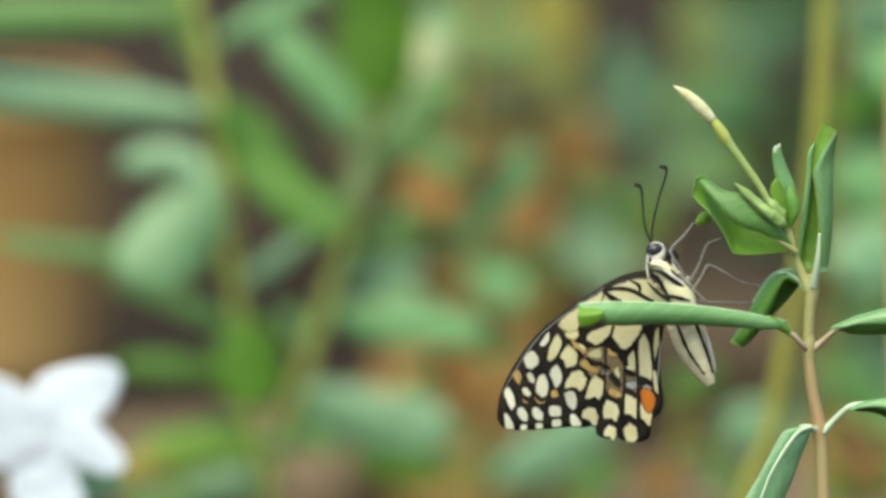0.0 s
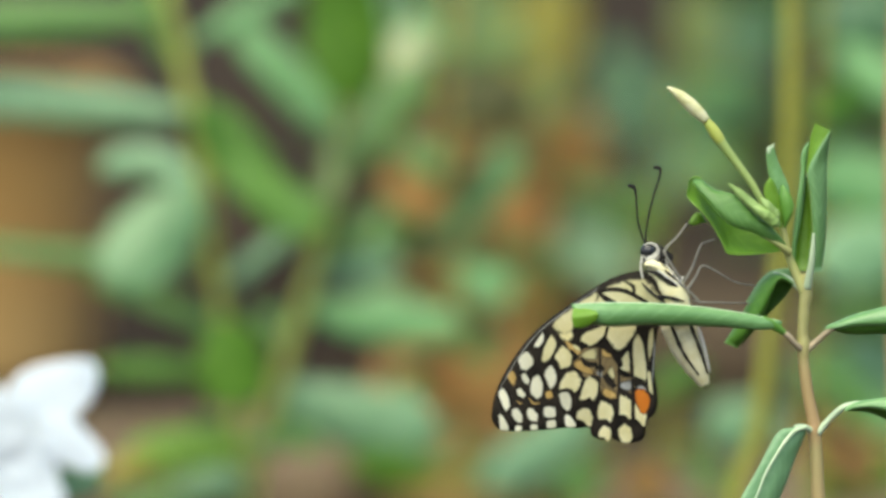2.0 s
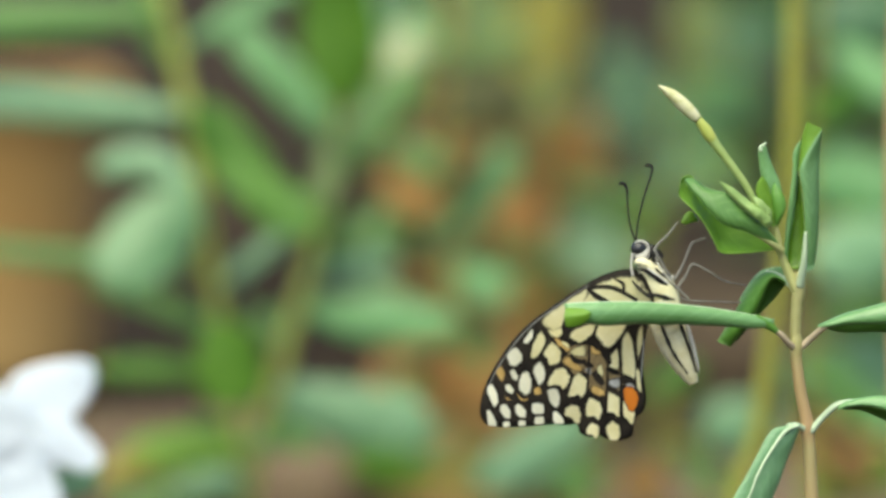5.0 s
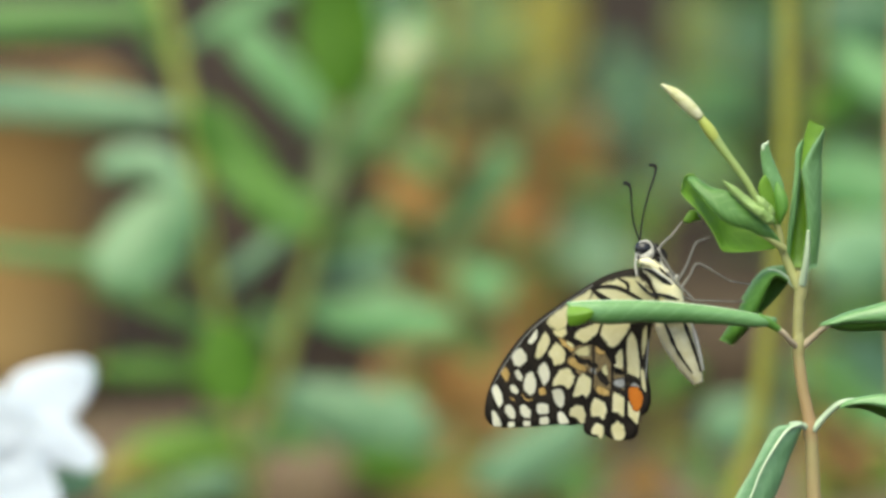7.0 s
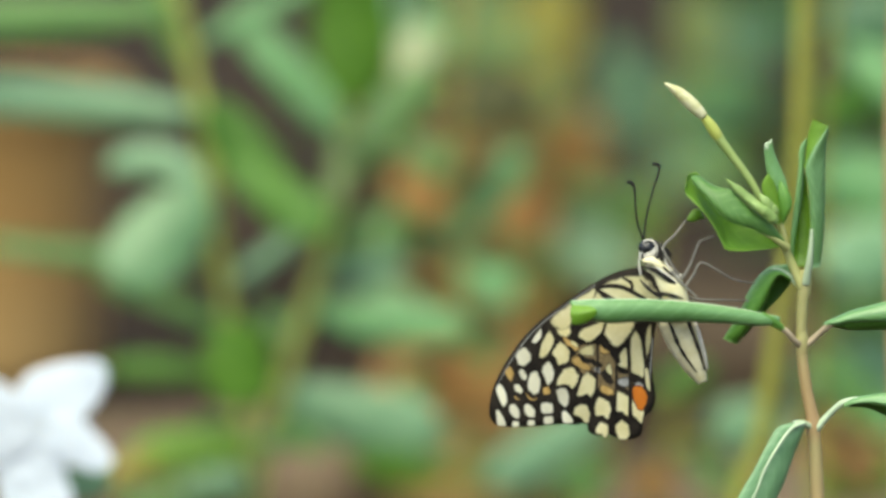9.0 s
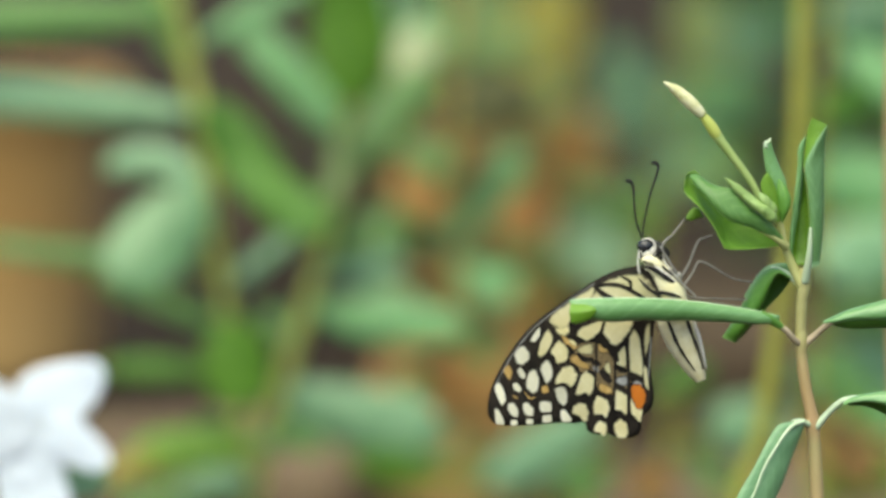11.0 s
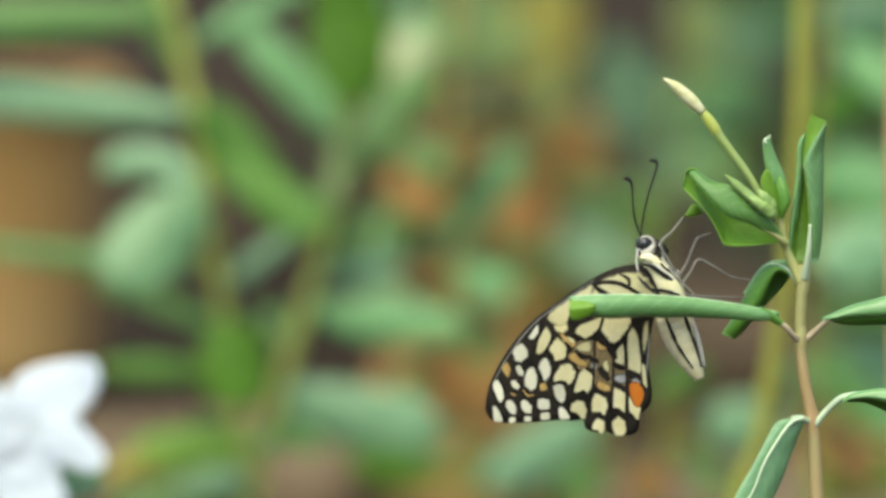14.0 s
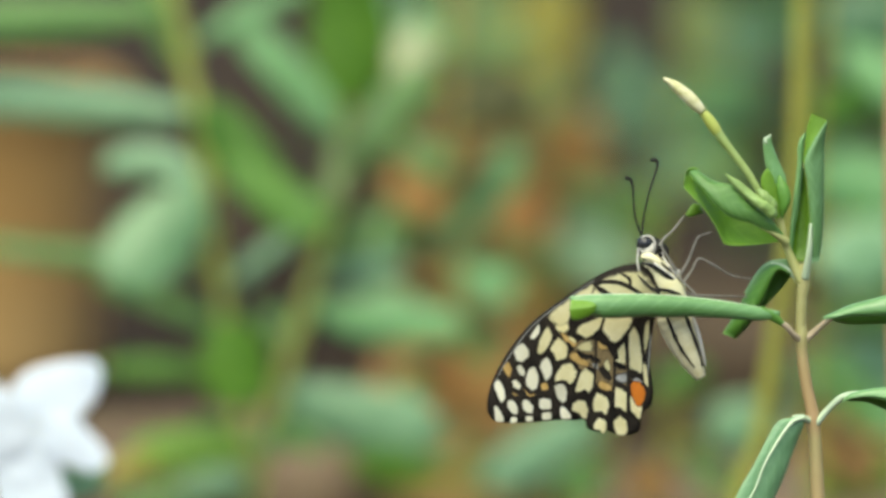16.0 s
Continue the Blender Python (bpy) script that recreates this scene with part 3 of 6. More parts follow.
    part("far_margin", blade_mesh("far_margin", th, [(69.4, -2.39, 0), (69.28, -0.23, 0), (69.51, 3.19, 0.1), (69.85, 6.61, 0.2), (70.31, 10.37, 0.3), (70.76, 14.02, 0.4), (70.99, 16.98, 0.5), (70.99, 19.26, 0.6), (71.56, 20.97, 0.7), (72.59, 22.22, 0.8)],
                                  [(70.08, -2.85, -0.4), (70.08, -0.8, -0.4), (70.54, 2.62, -0.5), (71.22, 6.04, -0.6), (71.67, 9.46, -0.5), (72.02, 12.65, -0.4), (72.13, 15.5, -0.2), (72.24, 17.78, 0), (72.47, 19.94, 0.2), (72.93, 22.11, 0.4)], 0.7, LEAF_QUILL), q)
    part("inner_face", blade_mesh("inner_face", th, [(69.74, -3.53, -1), (70.08, 0.11, -1.2), (70.65, 4.67, -1.4), (71.22, 9.23, -1.2), (71.79, 14.36, -0.6)],
                                  [(73.84, -3.99, -0.4), (73.73, 0.11, -0.6), (73.5, 4.67, -0.8), (73.16, 9.23, -0.8), (72.36, 15.16, -0.4)], -1.0, LEAF_FRESH), q, "bright inner face of the rolled leaf")
    part("leaf_point", blade_mesh("leaf_point", th, [(72.02, 16.07, 0.8), (72.47, 19.71, 1), (72.7, 21.99, 1.2), (73.04, 23.82, 1.5), (73.73, 25.98, 2)], [(72.47, 16.07, 2.4), (73.73, 19.71, 2.8), (75.09, 21.99, 2.9), (75.89, 23.25, 2.9), (76.8, 24.5, 2.9)], 0.2, LEAF_FRESH), q, "bright turned-out leaf tip")
    add_tube(th, "petiole", [(72.36, -7.29, 0.8), (73.04, -2.17, 2.6), (73.39, 3.76, 3.2)], [0.85, 0.65, 0.3], RIB, "pale leaf stalk")
    part("young_leaf", blade_mesh("young_leaf", th, [(65.29, 21.31, 1), (64.04, 20.17, 1), (64.15, 17.78, 0.8), (64.72, 14.93, 0.6), (66.32, 10.37, 0.4), (67.69, 6.04, 0)], [(65.64, 21.08, 1), (66.09, 19.26, 0.6), (67.34, 16.29, 0.2), (68.6, 13.22, 0), (68.83, 10.37, 0), (68.37, 6.04, 0)], 0.5, LEAF_QUILL), th)
    part("young_leaf", blade_mesh("young_leaf", th, [(64.5, 14.93, 3), (63.47, 13.1, 3), (63.58, 10.94, 3), (64.72, 7.86, 2.6), (66.32, 4.9, 2)], [(64.72, 14.93, 3), (65.75, 13.56, 2.6), (66.55, 10.94, 2.2), (67.23, 8.09, 2), (67.23, 4.9, 2)], 0.6, LEAF_FRESH), th)
    part("young_leaf", blade_mesh("young_leaf", th, [(67, 13.56, 1.6), (66.55, 10.94, 2.2), (67, 8.09, 2.4), (67.46, 4.9, 2)], [(67.34, 13.56, 1.8), (69.05, 10.94, 2.6), (69.4, 8.32, 2.8), (67.91, 4.9, 2)], 0.6, LEAF_SPRIG), th)
    add_tube(th, "young_point", [(64.61, 19.94, 1), (64.38, 20.85, 1.2), (65.18, 21.19, 1.2), (65.52, 21.88, 1)], [0.5, 0.3, 0.28, 0.08], RIB, n=8)
    part("leaf_point", blade_mesh("leaf_point", th, [(48.54, 5.7, -1), (49.23, 7.06, -1), (50.14, 7.86, -1), (51.28, 7.63, -1.4), (52.19, 6.04, -2)], [(48.54, 5.58, -1), (49.45, 5.24, -0.8), (50.37, 5.47, -0.8), (51.39, 5.81, -1.2), (52.19, 5.81, -2)], 0.5, LEAF_FRESH), th, "small bright leaf tip")
    # young buds and bracts below the flower bud
    for a, b, w in (((64.72, 6.04, 6), (55.95, 13.79, 6.5), 2.6), ((65.18, 6.27, 6.4), (59.48, 10.14, 7), 2.6), ((65.64, 6.04, 6.6), (60.85, 9, 7.6), 2.6), ((65.41, 6.95, 6.2), (62.67, 10.83, 6.6), 2.4), ((66.32, 5.36, 6), (62.22, 7.63, 7.4), 2.4), ((66.09, 6.5, 6), (64.04, 9.69, 6.2), 2.2)):
        add_tube(th, "young_bud", [a, tuple((i * 0.6 + j * 0.4) for i, j in zip(a, b)), b], [0.4, w * 0.4, w * 0.5, w * 0.38, 0.12], BUD_YOUNG, n=14, flat=0.8, lump=0.5)
    # flower bud: a cream spindle, a waist, the swollen throat and the slender tube
    bud = add_tube(th, "flower_bud", [(51.73, 26.32, 3.5), (49.11, 28.94, 3.8), (46.26, 31.45, 4.2), (43.76, 33.05, 4.5)], [0.85, 1.22, 1.34, 1.32, 1.18, 0.92, 0.55, 0.18], BUD_CREAM, "closed cream flower bud", sides=14, lump=0.08)
    part("throat", tube_mesh("throat", th, [(51.73, 26.32, 3.4), (53.1, 24.5, 3.3), (54.47, 22.45, 3.2), (54.92, 21.76, 3.1)], [0.78, 1.02, 1.2, 1.15, 0.95, 0.85], BUD_YELLOW, 14, lump=0.08), bud, "swollen yellow throat")
    part("flower_tube", tube_mesh("flower_tube", th, [(63.58, 9.23, 2), (61.08, 13.56, 2.4), (58.23, 17.43, 2.8), (55.61, 20.85, 3), (54.01, 23.13, 3.2)], [0.72, 0.76, 0.8, 0.86, 1.0, 1.1], BUD_GREEN), bud, "slender yellow-green flower tube")
    return th


SPRIG = sprig()


# ---- the swallowtail ----
ROOT = (41.71, -7.29)


def wing_z(x, y):
    """Millimetres by which the near wing stands off the middle: it bulges out to the shoulder."""
    r = math.hypot(x - ROOT[0], y - ROOT[1])
    return 0.7 + 1.9 * math.exp(-r / 9.0) + 0.25 * math.sin(r * 0.32)


def outline(pts, n):
    closed = smooth_path([(*p, 0) for p in pts] + [(*pts[0], 0)], n)
    return closed[:-1]


def wing_mesh(name, th, pts, lift, mat, side=1):
    rim = outline(pts, 96)
    c = sum(rim, Vector()) / len(rim)
    n, rings = len(rim), 9
    verts, faces = [], []
    for layer in (0, 1):
        for k in range(1, rings + 1):
            for p in rim:
                q = c.lerp(p, k / rings)
                z = side * (wing_z(q.x, q.y) + lift - 0.12 * layer)
                verts.append(to_local(th, (q.x, q.y, z)))
        verts.append(to_local(th, (c.x, c.y, side * (wing_z(c.x, c.y) + lift - 0.12 * layer))))
    per = rings * n + 1
    for layer in (0, 1):
        o = layer * per
        for j in range(n):
            m = (j + 1) % n
            quads = [(o + k * n + j, o + (k + 1) * n + j, o + (k + 1) * n + m, o + k * n + m) for k in range(rings - 1)] + [(o + rings * n, o + j, o + m)]
            faces += [q[::-1] if layer else q for q in quads]
    e = (rings - 1) * n
    for j in range(n):
        m = (j + 1) % n
        faces.append((e + j, per + e + j, per + e + m, e + m))
    return finish(name, verts, faces, [mat])


def spot_mesh(name, th, corners, lift, mat, side=1, seed=3, grow=0.985):
    """A patch of coloured scales that lies on a wing: its corners are rounded off and its rim is a little ragged."""
    line = [Vector((*p, 0)) for p in corners]
    for cut in (0.15, 0.24, 0.25):
        line = [q for i, p in enumerate(line) for q in (p.lerp(line[(i + 1) % len(line)], cut), p.lerp(line[(i + 1) % len(line)], 1 - cut))]
    c = sum(line, Vector()) / len(line)
    n, rings = len(line), 6
    verts, uvs, faces = [], [], []
    for k in range(rings + 1):
        for j, p in enumerate(line):
            q = c + (p - c) * (k / rings * (grow + 0.05 * noise.noise(p * 1.9 + Vector((0, 0, seed * 3.7)))))
            verts.append(to_local(th, (q.x, q.y, side * (wing_z(q.x, q.y) + lift))))
            uvs.append((k / rings, j / n))
    for k in range(rings):
        for j in range(n):
            m = (j + 1) % n
            faces.append((k * n + j, (k + 1) * n + j, (k + 1) * n + m, k * n + m))
    return finish(name, verts, faces, [mat], None, uvs)


def band_mesh(name, th, lines, lift, mat):
    """Dark bands and veins along smooth lines: points, then the breadth at both ends and in the middle."""
    verts, faces = [], []
    for pts, w0, w1, w2 in lines:
        path = smooth_path([(*p, 0) for p in pts], 14)
        o = len(verts)
        for i, p in enumerate(path):
            t = path[min(i + 1, 14)] - path[max(i - 1, 0)]
            s = Vector((-t.y, t.x, 0)).normalized()
            u = i / 14
            w = (w0 * (1 - 2 * u) + w1 * 2 * u if u < 0.5 else w1 * (2 - 2 * u) + w2 * (2 * u - 1)) / 2
            w *= 1 + 0.16 * noise.noise(p * 1.7)
            for q in (p - s * w, p, p + s * w):
                verts.append(to_local(th, (q.x, q.y, wing_z(q.x, q.y) + lift)))
        for i in range(14):
            for j in (0, 1):
                faces.append((o + i * 3 + j, o + (i + 1) * 3 + j, o + (i + 1) * 3 + j + 1, o + i * 3 + j + 1))
    return finish(name, verts, faces, [mat])


FOREWING = [(40.91, -4.9), (38.74, -4.22), (34.76, -5.01), (30.31, -7.07), (24.39, -10.94), (17.55, -16.18), (12.7, -22.2), (9.6, -28.1), (8.6, -32.6), (9.0, -34.7), (10.94, -35.85), (16.64, -35.9), (22.9, -35.4), (28.03, -34.76),
            (33.73, -27.23), (40.57, -15.84), (43.42, -9)]
HINDWING = [(41.71, -11.96), (36.01, -12.19), (29.74, -14.93), (24.96, -20.63), (24.39, -28.37), (25.3, -33.84), (27.12, -35.21), (28.15, -35.44), (28.6, -37.03), (30.54, -37.83), (32.36, -37.49), (34.3, -38.29), (36.92, -38.52), (38.74, -37.6), (39.31, -34.3),
            (40.91, -32.82), (41.59, -29.97), (40.91, -24.39), (41.36, -18.12), (42.05, -14.13)]
# the outlines of the spots, row by row from the margin inwards
EDGE_SPOTS = [[(9.69, -32.13), (10.6, -32.59), (11.85, -34.98), (11.96, -36.01), (9.91, -35.89)],
    [(13.1, -34.75), (14.47, -34.75), (14.59, -36.01), (12.88, -36.01)],
    [(16.07, -34.53), (17.66, -34.53), (17.78, -35.78), (16.07, -35.78)],
    [(19.37, -33.84), (21.31, -33.62), (21.65, -35.44), (19.26, -35.55)],
    [(22.9, -32.82), (23.82, -32.36), (25.41, -34.41), (25.52, -35.44), (23.13, -35.44)]]
OUTER_SPOTS = [[(9.91, -27.35), (10.94, -27.01), (11.96, -29.06), (12.31, -31.11), (11.28, -32.36), (10.48, -30.65), (9.69, -28.72)],
    [(12.42, -31.34), (13.67, -31.11), (14.81, -32.93), (14.59, -34.41), (13.45, -34.3), (12.31, -32.82)],
    [(15.27, -31.45), (16.41, -31.11), (17.89, -32.59), (17.78, -34.19), (16.52, -34.19), (15.5, -33.16)],
    [(18.69, -30.99), (21.31, -30.88), (21.54, -33.27), (19.49, -33.62), (18.69, -32.59)],
    [(21.65, -28.37), (23.82, -27.8), (24.73, -29.29), (24.5, -31.45), (23.82, -32.48), (22.33, -30.99), (22.11, -29.74)]]
MIDDLE_SPOTS = [[(14.13, -24.5), (15.16, -24.04), (16.29, -25.75), (15.95, -26.89), (14.81, -26.21)],
    [(13.33, -27.46), (14.36, -27.12), (15.5, -28.72), (14.93, -29.51), (13.56, -28.72)],
    [(16.75, -24.73), (18.12, -24.39), (18.92, -26.09), (18.8, -28.83), (17.78, -29.97), (16.29, -28.83), (15.95, -27.23)],
    [(19.37, -23.02), (20.74, -22.45), (21.76, -24.61), (21.42, -27.01), (20.28, -28.03), (19.49, -26.09), (18.8, -24.73)],
    [(14.13, -20.51), (15.73, -19.6), (17.21, -21.31), (16.86, -23.02), (15.27, -24.04), (14.13, -23.47), (13.67, -21.76)],
    [(17.09, -18.35), (19.14, -15.61), (19.14, -17.89), (17.89, -19.37), (16.86, -19.14)]]
INNER_SPOTS = [[(18.35, -22.22), (19.03, -18.92), (20.62, -16.18), (21.65, -18.12), (21.31, -19.71), (19.83, -22.11)],
    [(20.85, -21.31), (22.68, -18.46), (24.5, -19.83), (24.96, -21.99), (24.16, -23.25), (22.22, -23.59), (21.99, -22.11)],
    [(21.31, -15.04), (22.79, -13.1), (24.39, -11.96), (24.73, -15.27), (25.18, -17.21), (23.47, -18.57), (22.22, -16.98)]]
FRONT_CELL = [(20.4, -14.7), (22.11, -12.99), (24.61, -11.39), (27.12, -9.57), (29.85, -7.98), (30.54, -9), (28.72, -11.05), (25.98, -12.19), (25.3, -14.24), (24.61, -16.07), (22.79, -16.75), (21.42, -15.84)]
SHOULDER = [(27.58, -11.28), (29.4, -8.7), (30.08, -7.98), (33.05, -6.38), (36.01, -5.58), (40, -5.13), (43.76, -10.71), (41.14, -12.08), (34.3, -12.19)]
WING_STRIPS = [
    [(11.28, -24.61), (12.65, -23.25), (13.67, -25.18), (12.99, -27.35), (11.96, -25.87)],
    [(19.03, -28.03), (20.51, -27.69), (20.97, -29.4), (19.37, -29.63)]]
LARGE_CELLS = [[(26.89, -16.29), (32.25, -14.24), (31.79, -16.29), (29.97, -18.35), (27.69, -19.26), (26.09, -17.89)],
    [(32.13, -13.79), (37.15, -13.79), (37.95, -15.84), (36.35, -18.12), (34.53, -20.06), (33.39, -19.94), (31.56, -17.43), (31.45, -15.73)],
    [(36.81, -18.12), (37.95, -16.18), (39.08, -18.12), (39.65, -22.68), (39.88, -25.18), (39.31, -26.55), (38.06, -25.52), (37.03, -25.18), (36.92, -22.68)],
    [(34.3, -21.88), (36.12, -19.37), (36.46, -24.27), (35.21, -24.39), (34.19, -23.7)],
    [(39.65, -23.82), (40.45, -23.82), (41.02, -29.17), (40.11, -28.37)]]
MIDDLE_CELLS = [[(21.99, -26.66), (23.36, -24.16), (25.52, -23.7), (26.78, -25.75), (26.21, -27.23), (25.18, -28.49), (24.5, -27.58), (23.25, -27.35), (21.99, -27.8)],
    [(27.01, -25.87), (28.37, -24.61), (30.42, -26.44), (29.97, -28.49), (28.94, -30.31), (28.37, -29.29), (26.44, -29.97), (25.75, -29.51)]]
OUTER_CELLS = [[(29.51, -31.91), (30.42, -29.63), (32.59, -30.77), (33.16, -32.59), (32.36, -34.75), (31.45, -33.62), (29.85, -33.96)],
    [(33.5, -29.97), (34.3, -28.6), (36.81, -29.74), (37.03, -31.45), (36.58, -34.19), (35.21, -33.05), (33.5, -32.82)],
    [(37.15, -30.08), (38.06, -32.02), (39.77, -32.59), (39.2, -35.67), (38.17, -34.53), (37.15, -33.39)],
    [(25.3, -33.62), (25.41, -32.25), (26.66, -31.22), (28.15, -31.56), (28.94, -33.16), (28.49, -35.32), (27.58, -35.21), (26.89, -34.07)],
    [(29.74, -36.46), (30.77, -34.75), (32.36, -35.44), (32.59, -37.15), (31.79, -38.4), (31.11, -37.38), (29.85, -37.49)],
    [(33.73, -35.67), (35.1, -34.3), (36.58, -35.44), (36.81, -37.49), (36.12, -38.74), (34.53, -38.63), (33.84, -37.15)]]
TAN_PATCHES = [[(30.77, -18.92), (32.13, -19.94), (33.27, -21.31), (31.45, -21.54), (30.54, -20.62)],
    [(24.61, -22.68), (25.3, -21.54), (26.66, -21.31), (27.58, -22.9), (29.4, -24.04), (29.17, -24.96), (27.12, -24.5), (25.52, -23.59)],
    [(30.54, -27.46), (31.68, -27.46), (33.62, -28.37), (33.84, -29.74), (32.13, -29.74), (30.65, -28.83)],
    [(22.68, -17.21), (24.39, -18.12), (25.75, -19.49), (26.89, -20.17), (25.98, -21.31), (24.16, -19.94)],
    [(33.73, -25.18), (34.3, -24.96), (34.53, -28.37), (33.73, -28.15)]]
DULL_CELLS = [[(25.98, -20.85), (27.35, -19.71), (29.85, -19.03), (29.97, -21.76), (28.49, -21.76), (27.12, -21.54)],
    [(31.68, -24.04), (32.82, -22.68), (33.5, -25.41), (32.59, -26.32)],
    [(24.61, -18.35), (26.21, -19.03), (26.66, -20.17), (25.07, -19.49)],
    [(40.11, -16.07), (41.25, -14.7), (41.14, -19.26), (40.11, -23.02), (39.88, -19.49)]]
GREY_LUNULES = [[(34.07, -26.32), (36.46, -25.64), (37.38, -27.46), (36.01, -28.15), (34.19, -27.69)],
    [(37.38, -27.23), (38.52, -26.66), (39.88, -27.69), (39.43, -28.37), (38.06, -27.92)],
    [(29.4, -24.04), (30.77, -23.7), (30.88, -25.41), (29.85, -25.07)]]


def swallowtail():
    th = thing("butterfly", FOCUS, (41.71, -7.29), "lime swallowtail with closed black-and-cream wings, clinging to the shoot", "butterfly")
    # wings, near pair and far pair
    fw = part("forewing", wing_mesh("forewing", th, FOREWING, 0.0, WING_BLACK), th, "black forewing with rows of cream spots")
    hw = part("hindwing", wing_mesh("hindwing", th, HINDWING, 0.22, WING_BLACK), th, "cream hindwing with black veins and an orange eyespot")
    def spots(nm, rows, wing, lift, skin, label, grow=0.985):
        for k, row in enumerate(rows):
            part(nm, spot_mesh(nm, th, row, lift + 0.006 * (k % 3), skin, seed=k, grow=grow), wing, label)

    spots("edge_spot", EDGE_SPOTS, fw, 0.06, WING_PALE, "cream wing spot", 0.93)
    spots("outer_spot", OUTER_SPOTS, fw, 0.06, WING_PALE, "cream wing spot", 0.93)
    spots("middle_spot", MIDDLE_SPOTS, fw, 0.06, WING_PALE, "cream wing spot", 0.93)
    spots("inner_spot", INNER_SPOTS, fw, 0.06, WING_CREAM, "cream wing spot")
    part("shoulder_field", spot_mesh("shoulder_field", th, SHOULDER, 0.07, WING_CREAM), fw, "cream wing shoulder")
    part("front_cell", spot_mesh("front_cell", th, FRONT_CELL, 0.09, WING_CREAM), fw, "cream cell along the front edge")
    spots("dull_spot", WING_STRIPS, fw, 0.06, WING_TAN, "tan wing spot")
    part("crescent", band_mesh("crescent", th, [([(15.84, -29.17), (16.86, -30.42), (18.12, -30.31)], 0.1, 0.35, 0.15)], 0.08, WING_TAN), fw, "thin tan crescent")
    part("crescent", band_mesh("crescent", th, [([(13.45, -29.74), (14.02, -30.31), (14.59, -30.42)], 0.1, 0.3, 0.15)], 0.08, WING_TAN), fw, "thin tan crescent")
    spots("large_cell", LARGE_CELLS, hw, 0.28, WING_CREAM, "cream wing cell")
    spots("middle_cell", MIDDLE_CELLS, hw, 0.28, WING_CREAM, "cream wing cell")
    spots("outer_cell", OUTER_CELLS, hw, 0.28, WING_CREAM, "cream wing cell")
    part("dusky_field", spot_mesh("dusky_field", th, [(25.07, -22.9), (26.44, -19.49), (29.85, -19.03), (33.5, -21.08), (36.92, -24.04), (37.38, -27.46), (36.46, -29.06), (33.5, -29.51), (30.54, -28.37), (27.12, -25.18)], 0.262, WING_DUSK), hw, "dusky brown field of scales between the cells")
    spots("tan_patch", TAN_PATCHES, hw, 0.28, WING_TAN, "tan wing patch")
    spots("dull_cell", DULL_CELLS, hw, 0.28, WING_OLIVE, "dull olive wing cell")
    spots("grey_lunule", GREY_LUNULES, hw, 0.29, WING_GREY, "grey-blue scale patch")
    part("eyespot", spot_mesh("eyespot", th, [(37.15, -27.69), (39.08, -27.46), (40.34, -29.17), (40.34, -30.99), (39.2, -33.05), (38.17, -32.48), (37.26, -29.85)], 0.31, WING_ORANGE), hw, "orange-red eyespot")
    part("inner_margin", band_mesh("inner_margin", th, [([(41.36, -18.12), (41.14, -21.54), (40.79, -26.32)], 0.2, 0.3, 0.15)], 0.30, WING_EDGE), hw, "pale inner margin of the wing")
    bands = [([(29.97, -7.98), (31.68, -9.46), (34.41, -11.05)], 0.5, 1.2, 1.1),
              ([(30.2, -8.09), (32.13, -7.63), (34.07, -7.63), (36.12, -8.2), (40, -10.37)], 0.6, 0.9, 0.8),
              ([(35.32, -5.93), (37.03, -6.95), (37.26, -8.43)], 0.3, 0.75, 0.6)]
    for k, line in enumerate(bands):
        part("band", band_mesh("band", th, [line], 0.12 + 0.008 * k, WING_BLACK), fw, "black wing band")
    bars = [([(24.61, -17.55), (26.44, -18.35), (28.03, -18.92)], 0.34, 0.91, 0.46),
             ([(24.39, -19.71), (25.07, -20.51), (25.87, -21.42)], 0.46, 0.91, 0.46),
             ([(26.55, -21.42), (27.8, -22.56), (29.85, -22.68)], 0.68, 1.25, 0.8),
             ([(29.29, -23.47), (30.31, -23.25), (31.22, -23.82)], 0.57, 1.03, 0.57),
             ([(31.22, -24.73), (32.25, -26.09), (33.27, -27.35)], 1.03, 1.71, 1.03),
             ([(33.84, -23.82), (35.21, -24.61), (36.46, -25.07)], 0.91, 1.25, 0.8),
             ([(33.84, -27.8), (35.32, -28.49), (36.46, -29.17)], 0.91, 1.25, 0.8),
             ([(30.54, -17.89), (31.45, -19.26), (33.05, -20.28)], 0.57, 1.25, 1.14),
             ([(33.05, -20.28), (33.84, -21.31), (34.53, -23.25)], 1.37, 1.71, 0.91)]
    veins = [([(24.96, -23.36), (26.21, -24.27), (26.89, -25.64)], 0.46, 0.91, 0.46),
             ([(28.49, -24.96), (29.63, -25.41), (30.2, -26.44)], 0.46, 0.91, 0.46),
             ([(36.92, -26.44), (38.4, -25.98), (39.88, -27.46)], 0.57, 0.91, 0.57),
             ([(30.2, -17.66), (30.31, -22.68), (29.97, -28.37), (29.29, -32.36)], 0.46, 0.46, 0.68),
             ([(34.19, -22.68), (33.96, -28.37), (33.62, -34.64)], 0.57, 0.46, 0.8),
             ([(36.46, -19.49), (36.81, -24.96), (36.81, -34.64)], 0.68, 0.57, 0.8),
             ([(32.36, -13.56), (31.56, -16.41), (30.77, -18.35)], 0.46, 0.57, 0.57),
             ([(36.46, -18.23), (35.55, -19.71), (34.3, -20.85)], 0.46, 1.03, 0.68),
             ([(27.23, -25.18), (26.21, -28.37), (25.07, -32.02)], 0.46, 0.46, 0.68)]
